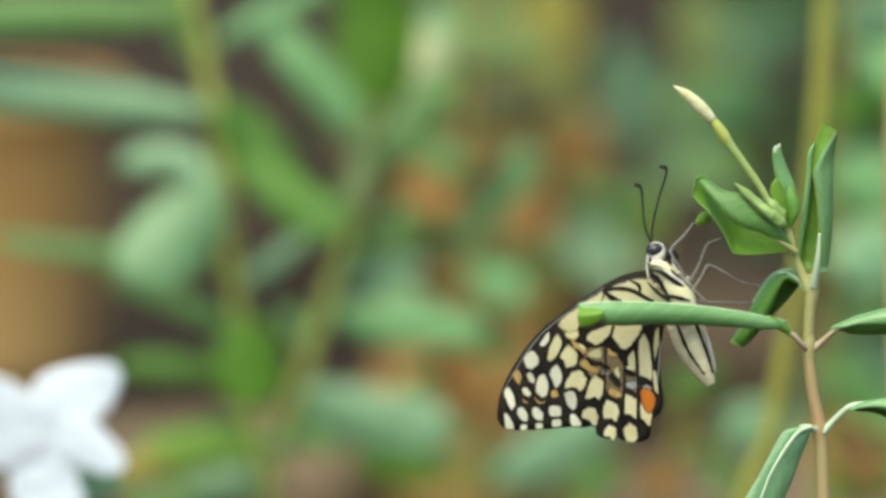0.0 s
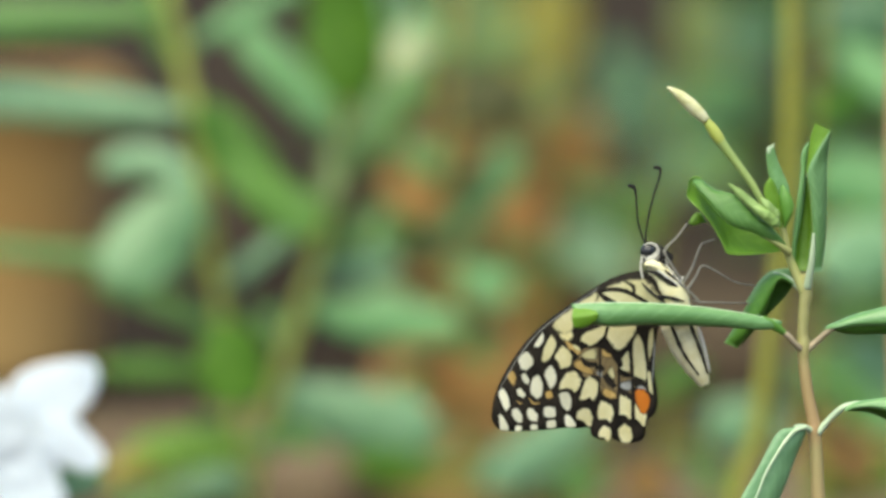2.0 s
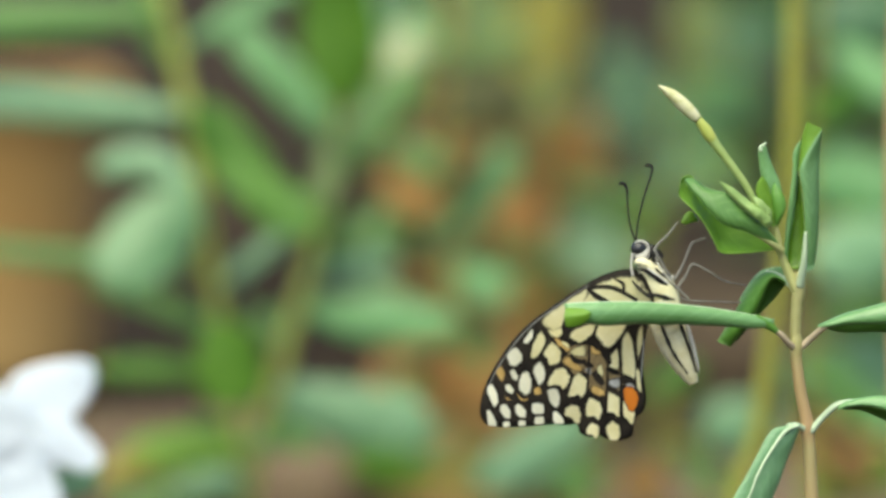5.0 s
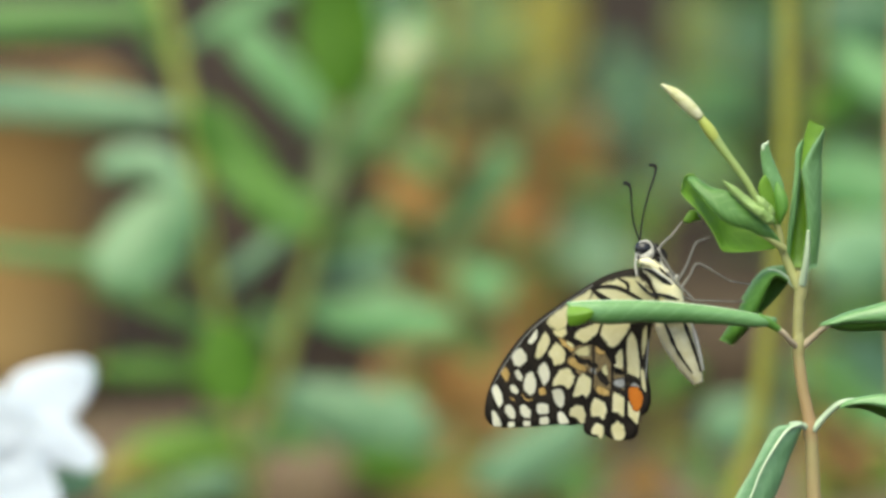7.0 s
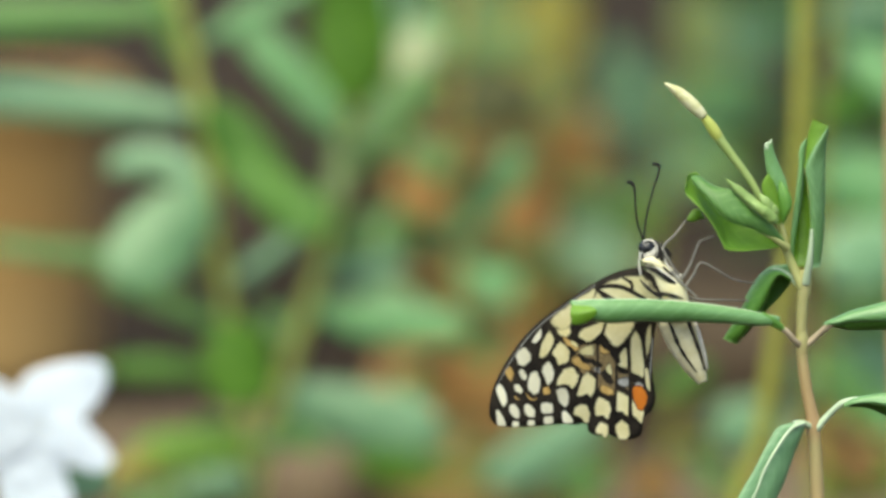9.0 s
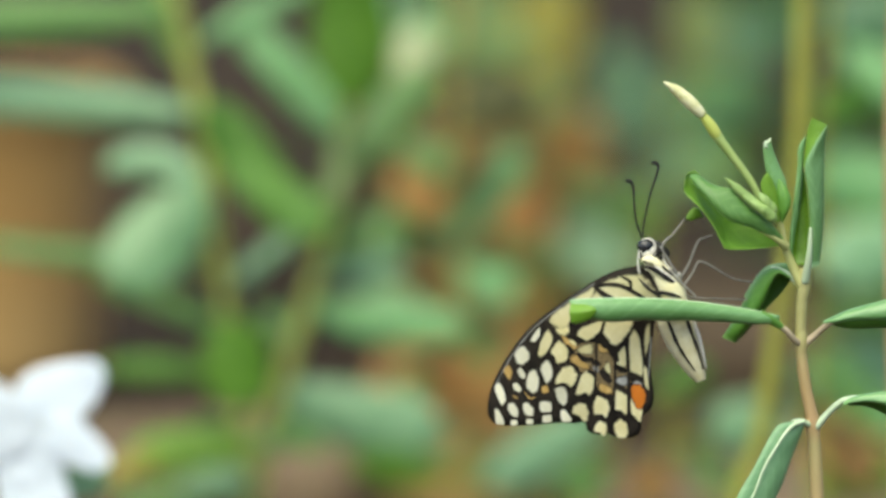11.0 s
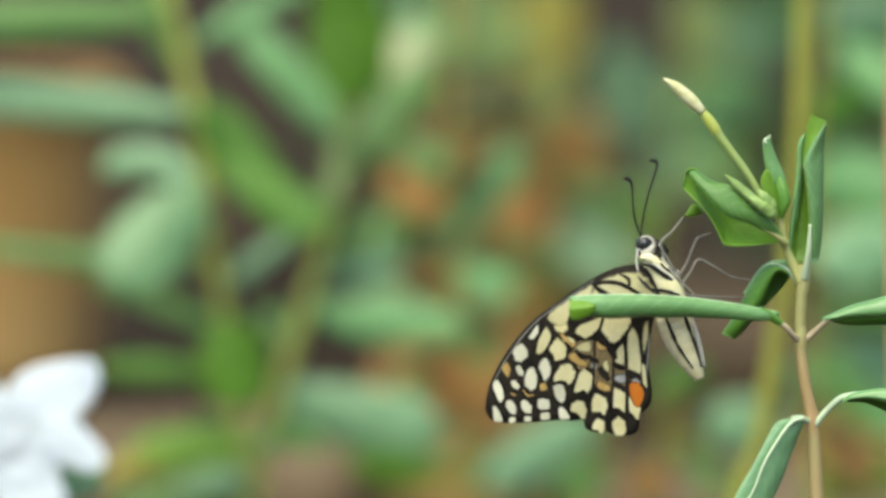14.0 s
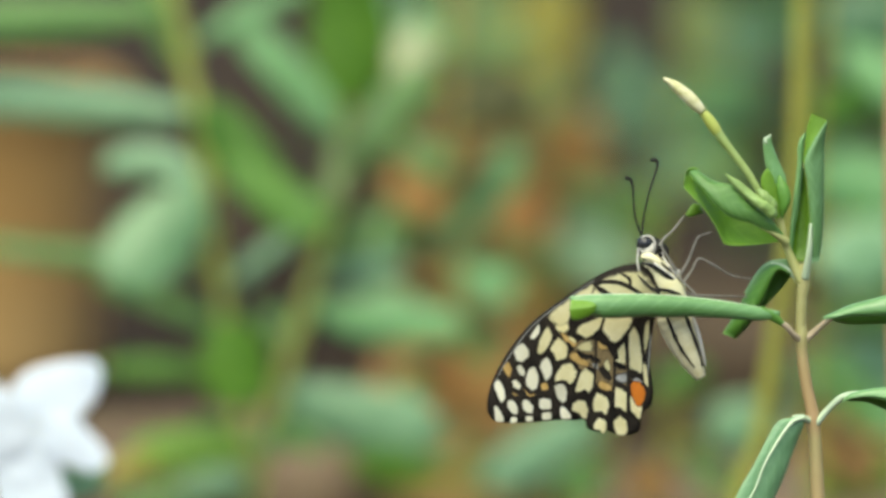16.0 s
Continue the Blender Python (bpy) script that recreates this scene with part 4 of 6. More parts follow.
    for k, line in enumerate(bars + veins):
        part("vein", band_mesh("vein", th, [line], 0.325 + 0.004 * k, WING_BLACK), hw, "black wing vein")
    part("costa", band_mesh("costa", th, [([(30.08, -7.29), (24.39, -11.17), (17.78, -16.3), (12.99, -22.45), (9.69, -28.37)], 0.12, 0.2, 0.1)], 0.17, WING_EDGE), fw, "pale front edge of the wing")
    shift = lambda pts, dx, dy: [(x + dx, y + dy) for x, y in pts]
    part("forewing", wing_mesh("forewing", th, shift(FOREWING, -0.2, 0.3), 0.0, WING_BLACK, -1), th, "black forewing with rows of cream spots")
    part("hindwing", wing_mesh("hindwing", th, shift(HINDWING, 0.45, 0.1), 0.22, WING_BLACK, -1), th, "cream hindwing with black veins")

    # body
    tx = add_tube(th, "thorax", [(41.25, -2.39, 0.2), (43.19, -5.58, 0.3), (45.47, -9, 0.3), (46.49, -12.19, 0.2)], [1.3, 2.3, 2.8, 2.9, 2.7, 2.4], BODY_CREAM, "furry cream thorax with black stripes", sides=20, n=30, lump=0.06)
    for pts, r in (([(39.08, -3.76, 2.5), (40.57, -4.1, 3.1), (41.93, -4.56, 3.3), (43.76, -5.81, 3.3), (45.81, -7.18, 2.7), (47.18, -8.09, 1.7)], 0.5),
                   ([(38.74, -6.27, 3.2), (40.11, -7.75, 3.6), (41.71, -9.12, 3.8), (43.07, -9.91, 3.8)], 0.34),
                   ([(41.48, -8.89, 3.8), (43.76, -9.23, 3.7), (45.69, -9.69, 3.3), (47.4, -10.14, 2.5)], 0.4),
                   ([(42.28, -2.85, 2.8), (43.76, -4.1, 2.8), (45.35, -5.58, 2.4), (46.61, -6.61, 1.7)], 0.28)):
        part("stripe", tube_mesh("stripe", th, pts, [0.1, r, r, 0.15], BODY_BLACK, 8, 20, 0.35, 0.7), tx, "black stripe")
    for pts, r in (([(41.93, -3.76, 3.2), (43.53, -4.9, 3.2), (45.35, -6.27, 2.8), (46.95, -7.63, 2)], 0.26),
                   ([(43.76, -2.39, 2), (45.12, -4.67, 1.9), (46.49, -5.81, 1.5), (47.18, -5.24, 1.2)], 0.3),
                   ([(38.74, -1.6, 2.4), (38.63, -3.3, 2.8), (38.97, -5.36, 3.3)], 0.16)):
        part("white_streak", tube_mesh("white_streak", th, pts, [0.15, r, r, 0.2], BODY_WHITE, 8, 16, 0.3), tx, "white streak")
    ab = add_tube(th, "abdomen", [(44.67, -10.14, 0.4), (46.49, -15.5, 0.4), (48.2, -20.06, 0.4), (51.5, -27.1, 0.2)], [2.5, 3.4, 3.6, 3.5, 3.3, 2.9, 2.2, 1.0], BODY_CREAM, "plump cream abdomen with black stripes", sides=22, n=56, lump=0.05, rings=9)
    for pts, r in (([(43.76, -12.42, 3.3), (45.35, -16.75, 3.9), (47.18, -20.74, 3.6), (50.14, -24.96, 2.2)], 0.38), ([(47.86, -13.1, 3.4), (49.23, -16.75, 3.45), (50.71, -20.74, 2.9), (51.85, -24.61, 1.7)], 0.34)):
        part("stripe", tube_mesh("stripe", th, pts, [0.25, r, r, r * 0.8, 0.2], BODY_BLACK, 8, 26, 1.1, 0.7), ab, "black stripe")
    part("white_streak", tube_mesh("white_streak", th, [(49.57, -14.24, 2.2), (50.71, -17.66, 2.3), (51.73, -21.54, 1.9), (52.42, -24.5, 1.1)], [0.3, 0.45, 0.4, 0.2], BODY_WHITE, 8, 20, 0.2), ab, "white belly streak")

    # head
    hd = add_tube(th, "head", [(39.54, -2.62, 0.1), (41.02, -0.8, 0.2), (42.62, 1.03, 0.1)], [0.9, 1.7, 2.0, 1.9, 1.4, 0.6], BODY_WHITE, "white-scaled head", sides=18, n=20, lump=0.05)
    for z in (1.5, -1.3):
        part("eye", tube_mesh("eye", th, [(40.34, 0, z - 1.0), (40.4, 0.06, z), (40.45, 0.11, z + 0.85)], [1.1, 1.62, 1.72, 1.55, 1.1, 0.3], EYE_BLACK, 20, 14), hd, "round black eye")
    for pts, r in (([(41.93, 1.71, 1), (42.85, 0.11, 1.6), (42.62, -1.6, 1.8), (41.48, -2.51, 2.2)], 0.3), ([(42.85, 1.25, 0.9), (43.99, -0.68, 1.4), (45.13, -2.73, 1.6)], 0.34), ([(39.2, -0.8, 1.6), (39.54, -2.39, 2), (40.57, -3.3, 2.6)], 0.28)):
        part("stripe", tube_mesh("stripe", th, pts, [0.12, r, r, 0.12], BODY_BLACK, 8, 14, 0.3), hd, "black stripe")
    ring = [(40.57 + 1.62 * math.cos(radians(k)), 1.62 * math.sin(radians(k)), 1.9 - 0.2 * math.cos(radians(k))) for k in range(-150, 131, 20)]
    part("eye_ring", tube_mesh("eye_ring", th, ring, [0.12, 0.24, 0.28, 0.26, 0.15], BODY_WHITE, 8, 28, 0.3), hd, "white ring of scales round the eye")
    for c, r in (((43.19, -0.91, 1.9), 0.62), ((44.56, -1.25, 1.2), 0.5), ((43.3, -2.17, 2.1), 0.45)):
        part("dark_patch", tube_mesh("dark_patch", th, [(c[0] - r, c[1] + r, c[2]), c, (c[0] + r * 0.6, c[1] - r, c[2])], [0.15, r, r, 0.15], BODY_BLACK, 8, 10, 0.3), hd, "black scale patch")
    part("palp", tube_mesh("palp", th, [(43.07, 0.11, 1.2), (43.99, -1.25, 1.3), (43.76, -2.39, 1.6)], [0.25, 0.5, 0.5, 0.2], BODY_WHITE, 8, 12, 0.3), hd, "white palp")
    part("proboscis", tube_mesh("proboscis", th, [(42.85, -0.23, 0.8), (43.99, -0.34, 0.8), (44.78, -1.25, 0.6), (44.21, -1.94, 0.6), (43.53, -1.37, 0.6)], [0.4, 0.5, 0.5, 0.35], BODY_BLACK, 8, 16), hd, "coiled black proboscis")
    part("collar", tube_mesh("collar", th, [(39.43, -2.51, 1.9), (41.71, -2.85, 2.4), (44.21, -4.9, 2.4)], [0.4, 0.9, 0.9, 0.3], BODY_CREAM, 10, 14, 0.3), hd, "pale yellow collar")
    for pts in ([(39.54, 1.82, 0.6), (38.4, 5.24, 1), (37.95, 9.23, 1.5), (37.83, 11.51, 1.7), (37.38, 12.99, 1.8), (36.24, 13.33, 1.9)], [(39.77, 1.82, -0.4), (40.23, 5.81, -1), (41.48, 10.94, -1.5), (42.85, 15.16, -1.7), (42.85, 16.75, -1.8), (41.59, 16.98, -1.9)]):
        add_tube(th, "antenna", pts, [0.2, 0.19, 0.19, 0.2, 0.26, 0.40, 0.34], BODY_BLACK, sides=8, n=40)
    # legs
    for pts, r in (([(46.61, -5.58, 1.6), (44.9, -2.85, 2.2), (43.53, 0.11, 2.2), (46.04, 2.85, 1.8), (48.2, 5.58, 0.5)], 0.30), ([(47.18, -6.5, 0.5), (49, -3.53, 0.4), (50.82, 0.91, 0), (51.96, 1.71, 0), (53.9, 2.39, 0)], 0.27),
                   ([(47.75, -8.09, 1), (49.68, -5.36, 1.5), (51.16, -2.96, 1.6), (54.47, -4.44, 1), (57.89, -6.38, 0), (62.22, -7.18, -2)], 0.24), ([(47.97, -9.46, 0.5), (50.14, -10.26, 0.5), (54.47, -10.48, 0), (61.31, -10.71, -3)], 0.22),
                   ([(45.13, -4.67, 2), (46.49, -6.38, 2.4), (48.32, -8.09, 2), (50.37, -10.03, 1.6)], 0.34)):
        add_tube(th, "leg", pts, [r * 1.1, r * 0.9, r * 0.85, r * 0.7, r * 0.6], LEG_GREY, "thin grey leg", sides=8, n=40)
    return th


BUTTERFLY = swallowtail()


# ---- plants out of focus ----
def shrub(name, d, x, stems, label, group="periwinkle plants", stalk=STEM_OLIVE):
    """A plant on the sheet at d: its stems (points, radii) run down to one foot."""
    foot = (x, ground_y(d))
    th = thing(name, d, foot, label, "plant", group)
    lines = []
    for pts, radii in stems:
        low = pts[-1]
        run = [*pts, ((low[0] + foot[0]) / 2, (low[1] * 0.6 + foot[1] * 0.4), 0), (foot[0], foot[1] - 15, 0)]
        add_tube(th, "stem", run, radii, stalk, sides=10, n=50, lump=0.15)
        lines += smooth_path([to_local(th, p) for p in run], 120)
    TWIGS[th.name] = (lines, stalk)
    return th


TWIGS = {}


def sprout(th, base, tip, width, skin, bow=0.0, roll=0.0, curl=0.35):
    """One leaf of a plant; where it sits away from the stem, a twig carries it."""
    leaf = add_leaf(th, base, tip, width, skin, bow=bow, roll=roll, curl=curl, wave=0.09, nu=14, broad=0.5, rib=skin, ragged=0.12)
    lines, stalk = TWIGS[th.name]
    p = to_local(th, base)
    root = min(lines, key=lambda q: (q - p).length + 0.5 * max(0.0, q.y - p.y + 0.3 * (q - p).length))
    if (root - p).length > 0.004:
        f = th["foot"]
        ends = [(q.x / MM + f[0], q.y / MM + f[1], q.z / MM) for q in (root, root.lerp(p, 0.5) - Vector((0, 0.06 * (root - p).length, 0.002)), p)]
        part("petiole", tube_mesh("petiole", th, ends, [1.1, 0.8, 0.6], stalk, 8, 12), leaf)
    return leaf


def left_plant():
    th = shrub("periwinkle_plant", 1.38, -58.2, [([(-98.8, 103.8), (-92.5, 81.6), (-86.2, 57.5), (-81.2, 29.8), (-77, 0.2), (-71, -36.8), (-65.5, -84.9)], [2.5, 2.6, 2.5, 2.4, 2.4, 2.5])],
               "tall periwinkle plant with pale blue-green leaves", stalk=STEM_LIME)
    sprout(th, (-90.9, 77.1, 8), (-190.8, 71.8, 17), 16.9, LEAF_MID, 0, 16, 0.35)
    sprout(th, (-83.5, 44, 8), (-193.4, 53.5, -2), 17.4, LEAF_FROST, 0, 10, 0.35)
    sprout(th, (-78.6, 16.7, 44), (-111.7, 24.5, 38), 12.9, LEAF_FROST, -7.4, 11, 0.35)
    sprout(th, (-77.4, 16.3, 44), (-105, -12.6, 57), 29.4, LEAF_PALE, -2.2, 6, 0.35)
    sprout(th, (-80.9, -6.8, 6), (-156.4, 0.9, -2), 10.3, LEAF_MID, 0, 21, 0.35)
    sprout(th, (-73.6, -27.7, -6), (-118.3, -10.6, -12), 10.3, LEAF_MID, -1.9, 26, 0.35)
    sprout(th, (-78.8, 47.2, 32), (-56.5, 19.1, 37), 21.8, LEAF_GRASS, -1.1, -6, 0.35)
    sprout(th, (-72.1, 27.9, 48), (-39.6, 4.6, 61), 18.7, LEAF_GRASS, 0.9, -16, 0.35)
    sprout(th, (-83, 66.4, 8), (-47.1, 86.3, -2), 9.8, LEAF_BLUE, 1.5, -16, 0.35)
    sprout(th, (-71, -11.7, 16), (-51.2, 4.2, 11), 8.5, LEAF_FROST, 0.9, -16, 0.35)
    sprout(th, (-68.4, -22.2, 44), (-65.8, -50, 53), 26.3, LEAF_DEEP, -0.7, -6, 0.35)
    sprout(th, (-62.4, -28.5, 8), (-82.6, -23.3, -8), 9.8, LEAF_MID, -0.7, 16, 0.35)
    sprout(th, (-76.1, -40.8, 2), (-114.6, -39.6, -1), 10.3, LEAF_GRASS, -1.1, 21, 0.35)
    sprout(th, (-64.6, -65.1, 12), (-104.8, -69, 14), 18.7, LEAF_FRESH, -1.5, 10, 0.35)
    sprout(th, (-64.4, -74.8, 16), (-88.4, -78.7, 18), 12.5, LEAF_FROST, -0.7, 10, 0.35)
    sprout(th, (-66.4, -64.6, 0), (-84.5, -57.9, -9), 8.9, LEAF_MID, -0.9, 21, 0.35)
    sprout(th, (-93.2, -65.2, 48), (-107.8, -73.1, 53), 8.9, LEAF_YELLOW, 0, 6, 0.35)
    sprout(th, (-64.9, -78.7, 12), (-110, -83.6, 22), 13.4, LEAF_MID, 0, 16, 0.35)
    sprout(th, (-65.1, -65.6, 16), (-50.2, -62.1, 13), 8, LEAF_MID, 0.7, -16, 0.35)
    sprout(th, (-89.7, 59.5, -2), (-101.4, 87.8, -10), 11.1, LEAF_MID, 0, 26, 0.35)
    return th


def middle_plant():
    th = shrub("periwinkle_plant", 1.42, -58.2, [([(-33.5, 106.8), (-33.9, 72.5), (-35.4, 38.3), (-41.1, 7.8), (-47.6, -15), (-56.4, -45.5), (-66.3, -87.4)], [2.0, 2.2, 2.4, 2.7, 3.0, 3.1])],
               "leafy periwinkle plant with a yellowish-green stem", stalk=STEM_LIME)
    sprout(th, (-33.2, 47.8, 44), (-34.6, 93.1, 34), 31.2, LEAF_DEEP, 0, 6, 0.35)
    sprout(th, (-37.3, 38.3, 0), (-73, 76.6, -12), 17.4, LEAF_BLUE, -1.1, 11, 0.35)
    sprout(th, (-34.8, 26, -6), (-7.5, 63.1, -23), 19.3, LEAF_MID, 1.5, -11, 0.35)
    sprout(th, (-35.5, 42.7, 12), (-39.3, 14.2, 24), 10.6, LEAF_LIME, -0.8, 16, 0.35)
    sprout(th, (-39.5, 21, 12), (-58.7, 4.9, 25), 13.8, LEAF_MID, 1.5, 21, 0.35)
    sprout(th, (-54.7, -46.8, 8), (-3, -56.6, 17), 25.7, LEAF_FROST, -4.2, -6, 0.35)
    sprout(th, (-55.7, -53.6, -4), (-30.2, -62, 5), 10.6, LEAF_MID, -0.8, -16, 0.35)
    sprout(th, (-46.8, -19.7, 6), (5.8, -24.7, 16), 17, LEAF_BLUE, -1.5, -16, 0.35)
    sprout(th, (-43.6, -9.4, -6), (-15.3, -1.4, -22), 11, LEAF_FROST, -1.1, -16, 0.35)
    sprout(th, (-42.6, -5.5, 0), (-27.5, 11.7, -5), 13.8, LEAF_MID, 0.8, -16, 0.35)
    sprout(th, (-52.2, -32.2, 0), (-64.3, -19.1, -17), 9.2, LEAF_MID, 0, 16, 0.35)
    sprout(th, (-59.6, -58.2, 14), (-41.9, -67.2, 24), 10.1, LEAF_MID, 1, -16, 0.35)
    return th


def flowering_plant():
    d = 1.08
    th = shrub("flowering_plant", d, -102.0, [([(-105.1, -45, -7), (-104, -56.3, -9), (-101.9, -67.9, -8)], [1.0, 1.4, 1.7])],
               "periwinkle plant with an open white flower")
    sprout(th, (-102.7, -63.6, -8), (-89.2, -59.9, -12), 12, LEAF_FROST, 2, -20)
    sprout(th, (-102.7, -63.6, -8), (-112.1, -62.1, -14), 10, LEAF_MID, 2, 20)
    fl = part("flower", tube_mesh("flower", th, [(-104.8, -50.5, -7), (-105.1, -46.9, -2), (-105.3, -44.7, 0.2)], [0.7, 0.8, 1.0, 1.2], BUD_YELLOW), th, "open white five-petalled flower")

    # five petals, each cut askew as in a pinwheel: its two margins from the throat outwards
    def petal(one, two):
        part("petal", blade_mesh("petal", th, one, two, 0.4, PETAL), fl)

    petal([(-109.6, -47, 0.4), (-112.4, -39, 0), (-110.7, -32.8, -1.5), (-103.7, -29.5, -2.5), (-93.6, -28.3, -3), (-90.4, -29.5, -3.5)],
          [(-103.1, -47, 0.4), (-96.2, -43.8, 0.5), (-92.1, -40, -0.5), (-90.4, -36.6, -1.5), (-89.4, -33.2, -2.5), (-90, -30.2, -3.5)])
    petal([(-106, -42.4, 0.4), (-96.5, -43.1, 0.8), (-92.2, -46.7, 1.2), (-88.8, -50.5, 2), (-87.2, -53.6, 2.5)],
          [(-108.2, -49.2, 0.4), (-101.4, -53.9, 1.5), (-94.7, -56.3, 2.2), (-91.4, -57.0, 2.8), (-88.2, -55.6, 3)])
    petal([(-100.5, -48.4, 0.1), (-99.4, -58.4, 1.5), (-97.6, -64.0, 2.5), (-98.4, -71.4, 4)],
          [(-112.5, -48.4, 0.1), (-117.3, -57.1, 1), (-115.3, -65.8, 2.5), (-108.9, -72.3, 4)])
    petal([(-104.6, -49.2, 0.4), (-113.3, -54.5, 1.4), (-123.4, -57.1, 2), (-132.1, -53.9, 2)],
          [(-108.2, -43.4, 0.4), (-117.6, -43.5, 0), (-126.3, -45.3, 0), (-132.7, -49.9, 0.5)])
    petal([(-104.6, -43.4, 0.4), (-112.1, -37.1, -1), (-119.1, -33.1, -2), (-126.3, -32.9, -2.5), (-132.1, -36.9, -3)],
          [(-108.2, -47.7, 0.4), (-117.6, -45.8, 0.3), (-126.3, -44.1, 0), (-132.8, -40.5, -1.5)])
    return th


def right_plant():
    th = shrub("periwinkle_plant", 1.17, 70.74, [([(95.37, 87.99), (95.52, 62.9), (95.05, 29.96), (93.48, 1.73), (89.72, -28.08), (86.27, -53.17), (79.68, -76.7)], [2.3, 2.4, 2.5, 2.6, 2.8, 3.0])], "bare olive-green plant stem", group="")
    sprout(th, (95.37, 75.45, 0), (115.44, 83.29, 6), 12, LEAF_MID, 2, 30)
    return th


def rust_stem():
    th = shrub("shrub_stem", 0.98, 105.89, [([(105.1, 65.82), (104.05, 38.23), (103.79, 14.58), (104.32, -15.63), (105.24, -60.3)], [1.0, 1.1, 1.2, 1.3, 1.5])], "slender rust-coloured bare shrub stem", group="", stalk=STEM_RUST)
    return th


def back_plants():
    a = shrub("back_plant", 1.6, 8.0, [([(3.4, 107.5), (0.9, 68.9), (0.9, 30.2), (2.4, -16.9), (5.6, -68.4), (7.7, -98.5)], [1.6, 2.2, 2.4, 2.4, 2.6])],
              "leafy garden plant with pale, withering and blue-green leaves", "back plants", STEM_OCHRE)
    sprout(a, (-17.6, 63, 40), (-11.8, 83.7, 24), 16, LEAF_STRAW, 0, -6, 0.35)
    sprout(a, (-27.7, 68.9, -2), (-28.6, 104.1, -15), 18.6, LEAF_FROST, 0, 16, 0.35)
    sprout(a, (-1.9, 71.9, 4), (34.8, 79.8, -13), 13.4, LEAF_LIME, -1.3, -11, 0.35)
    # Added dark leaf in place of a shaded gap.
    sprout(a, (32.6, 56.3, 40), (1.3, 52.4, 43), 24.8, LEAF_GAP_SHADE, -0.9, 11, 0.35)
    sprout(a, (-6.8, 1.3, 4), (27.2, 38.6, -10), 23.8, LEAF_BLUE, 1.3, -11, 0.35)
    sprout(a, (-31, -1.9, -4), (-4.1, 20.8, -13), 20.7, LEAF_MID, 1.1, -11, 0.35)
    sprout(a, (3.4, -6.2, 0), (25.8, -16.8, 10), 18.1, LEAF_BLUE, -1.3, -16, 0.35)
    sprout(a, (-0.8, -33.8, 16), (-30.7, -15.1, 11), 20.2, LEAF_PALE, 1.3, 16, 0.35)
    sprout(a, (13.1, -25.6, -6), (6.7, -55.6, -1), 18.6, LEAF_MID, 1.1, 11, 0.35)
    sprout(a, (1.3, 30.1, 6), (-18.1, 41.1, -4), 15.5, LEAF_MID, 1.3, 16, 0.35)
    sprout(a, (3.4, 23.7, 8), (16.4, 46.6, -8), 11.4, LEAF_BROWN, 0, -11, 0.35)
    sprout(a, (-3, 13, 12), (-20.2, 30.3, -2), 18.6, LEAF_DRY, 1.3, 11, 0.35)
    sprout(a, (16.2, -52.9, 14), (-10.5, -42.6, 2), 23.3, LEAF_DRY, 1.7, 6, 0.35)
    sprout(a, (-3, 73.3, -4), (-13.8, 95.4, -13), 15.5, LEAF_BLUE, 0, 16, 0.35)
    sprout(a, (3.4, -68.7, -6), (-11.5, -76.7, 7), 10.3, LEAF_FROST, 0, 16, 0.35)
    sprout(a, (1.3, -85.7, -2), (-37.7, -77.3, -16), 18.6, LEAF_DEEP, 1.7, 11, 0.35)
    sprout(a, (3.4, -44.8, 0), (-20.1, -53.1, 8), 15.5, LEAF_MID, 1.3, 16, 0.35)
    sprout(a, (3.4, -89.8, 2), (20.7, -77.5, -11), 15.5, LEAF_MID, 0.9, -16, 0.35)
    b = shrub("back_plant", 1.5, 74.0, [([(81.6, -50.1), (77.6, -64.2), (73.6, -92.3)], [1.2, 1.6, 1.8, 2.0])],
              "low garden plant with frosted blue-green leaves", "back plants")
    sprout(b, (13.1, -85.1, 14), (54.6, -61.9, -3), 22.8, LEAF_FROST, 1.6, -6, 0.35)
    # Dark leaf in place of the shadow between the leaves.
    sprout(b, (73.5, -52, 2), (92.6, -42.4, -14), 14.5, LEAF_SHADED_DARK, 1.2, -11, 0.35)
    sprout(b, (121, -59.8, -2), (90.8, -62.1, 2), 24.2, LEAF_FROST, 1.6, 6, 0.35)
    sprout(b, (146.6, -52.3, -6), (123.2, -41.3, -11), 19.4, LEAF_BLUE, 1.2, 11, 0.35)
    sprout(b, (63, -85.5, 14), (79.4, -80, 5), 12.1, LEAF_DRY, 0, -16, 0.35)
    sprout(b, (55.5, -76.2, 0), (39, -87.3, 17), 14.5, LEAF_MID, 0.8, 16, 0.35)
    sprout(b, (101.1, -87.7, 10), (83.6, -72.1, 1), 12.1, LEAF_SHADED_DARK, 0, 16, 0.35)
    c = shrub("back_plant", 1.5, 132.0, [([(133.9, 100.8), (129.9, 48.5), (128.9, -1.8), (129.9, -52.1), (131.9, -92.3)], [1.4, 1.6, 1.8, 2.0])],
              "pale blue-green leafy garden plant", "back plants")
    sprout(c, (128.4, -49.3, -6), (168.1, -42.1, -18), 29.1, LEAF_FROST, 1.6, -6, 0.35)
    sprout(c, (129.4, -6.7, 24), (164.3, 1.2, 16), 30.5, LEAF_FROST, 1.6, -12, 0.35)
    sprout(c, (139.6, 73.6, 0), (164.6, 54.4, 14), 17.4, LEAF_BLUE, -1.2, -11, 0.35)
    sprout(c, (129.6, 80.1, -8), (167.5, 85.8, -13), 27.1, LEAF_TEAL, 0, -11, 0.35)
    sprout(c, (165.9, 19.3, 2), (130.7, 30.4, -4), 29.1, LEAF_BLUE, 1.2, 11, 0.35)
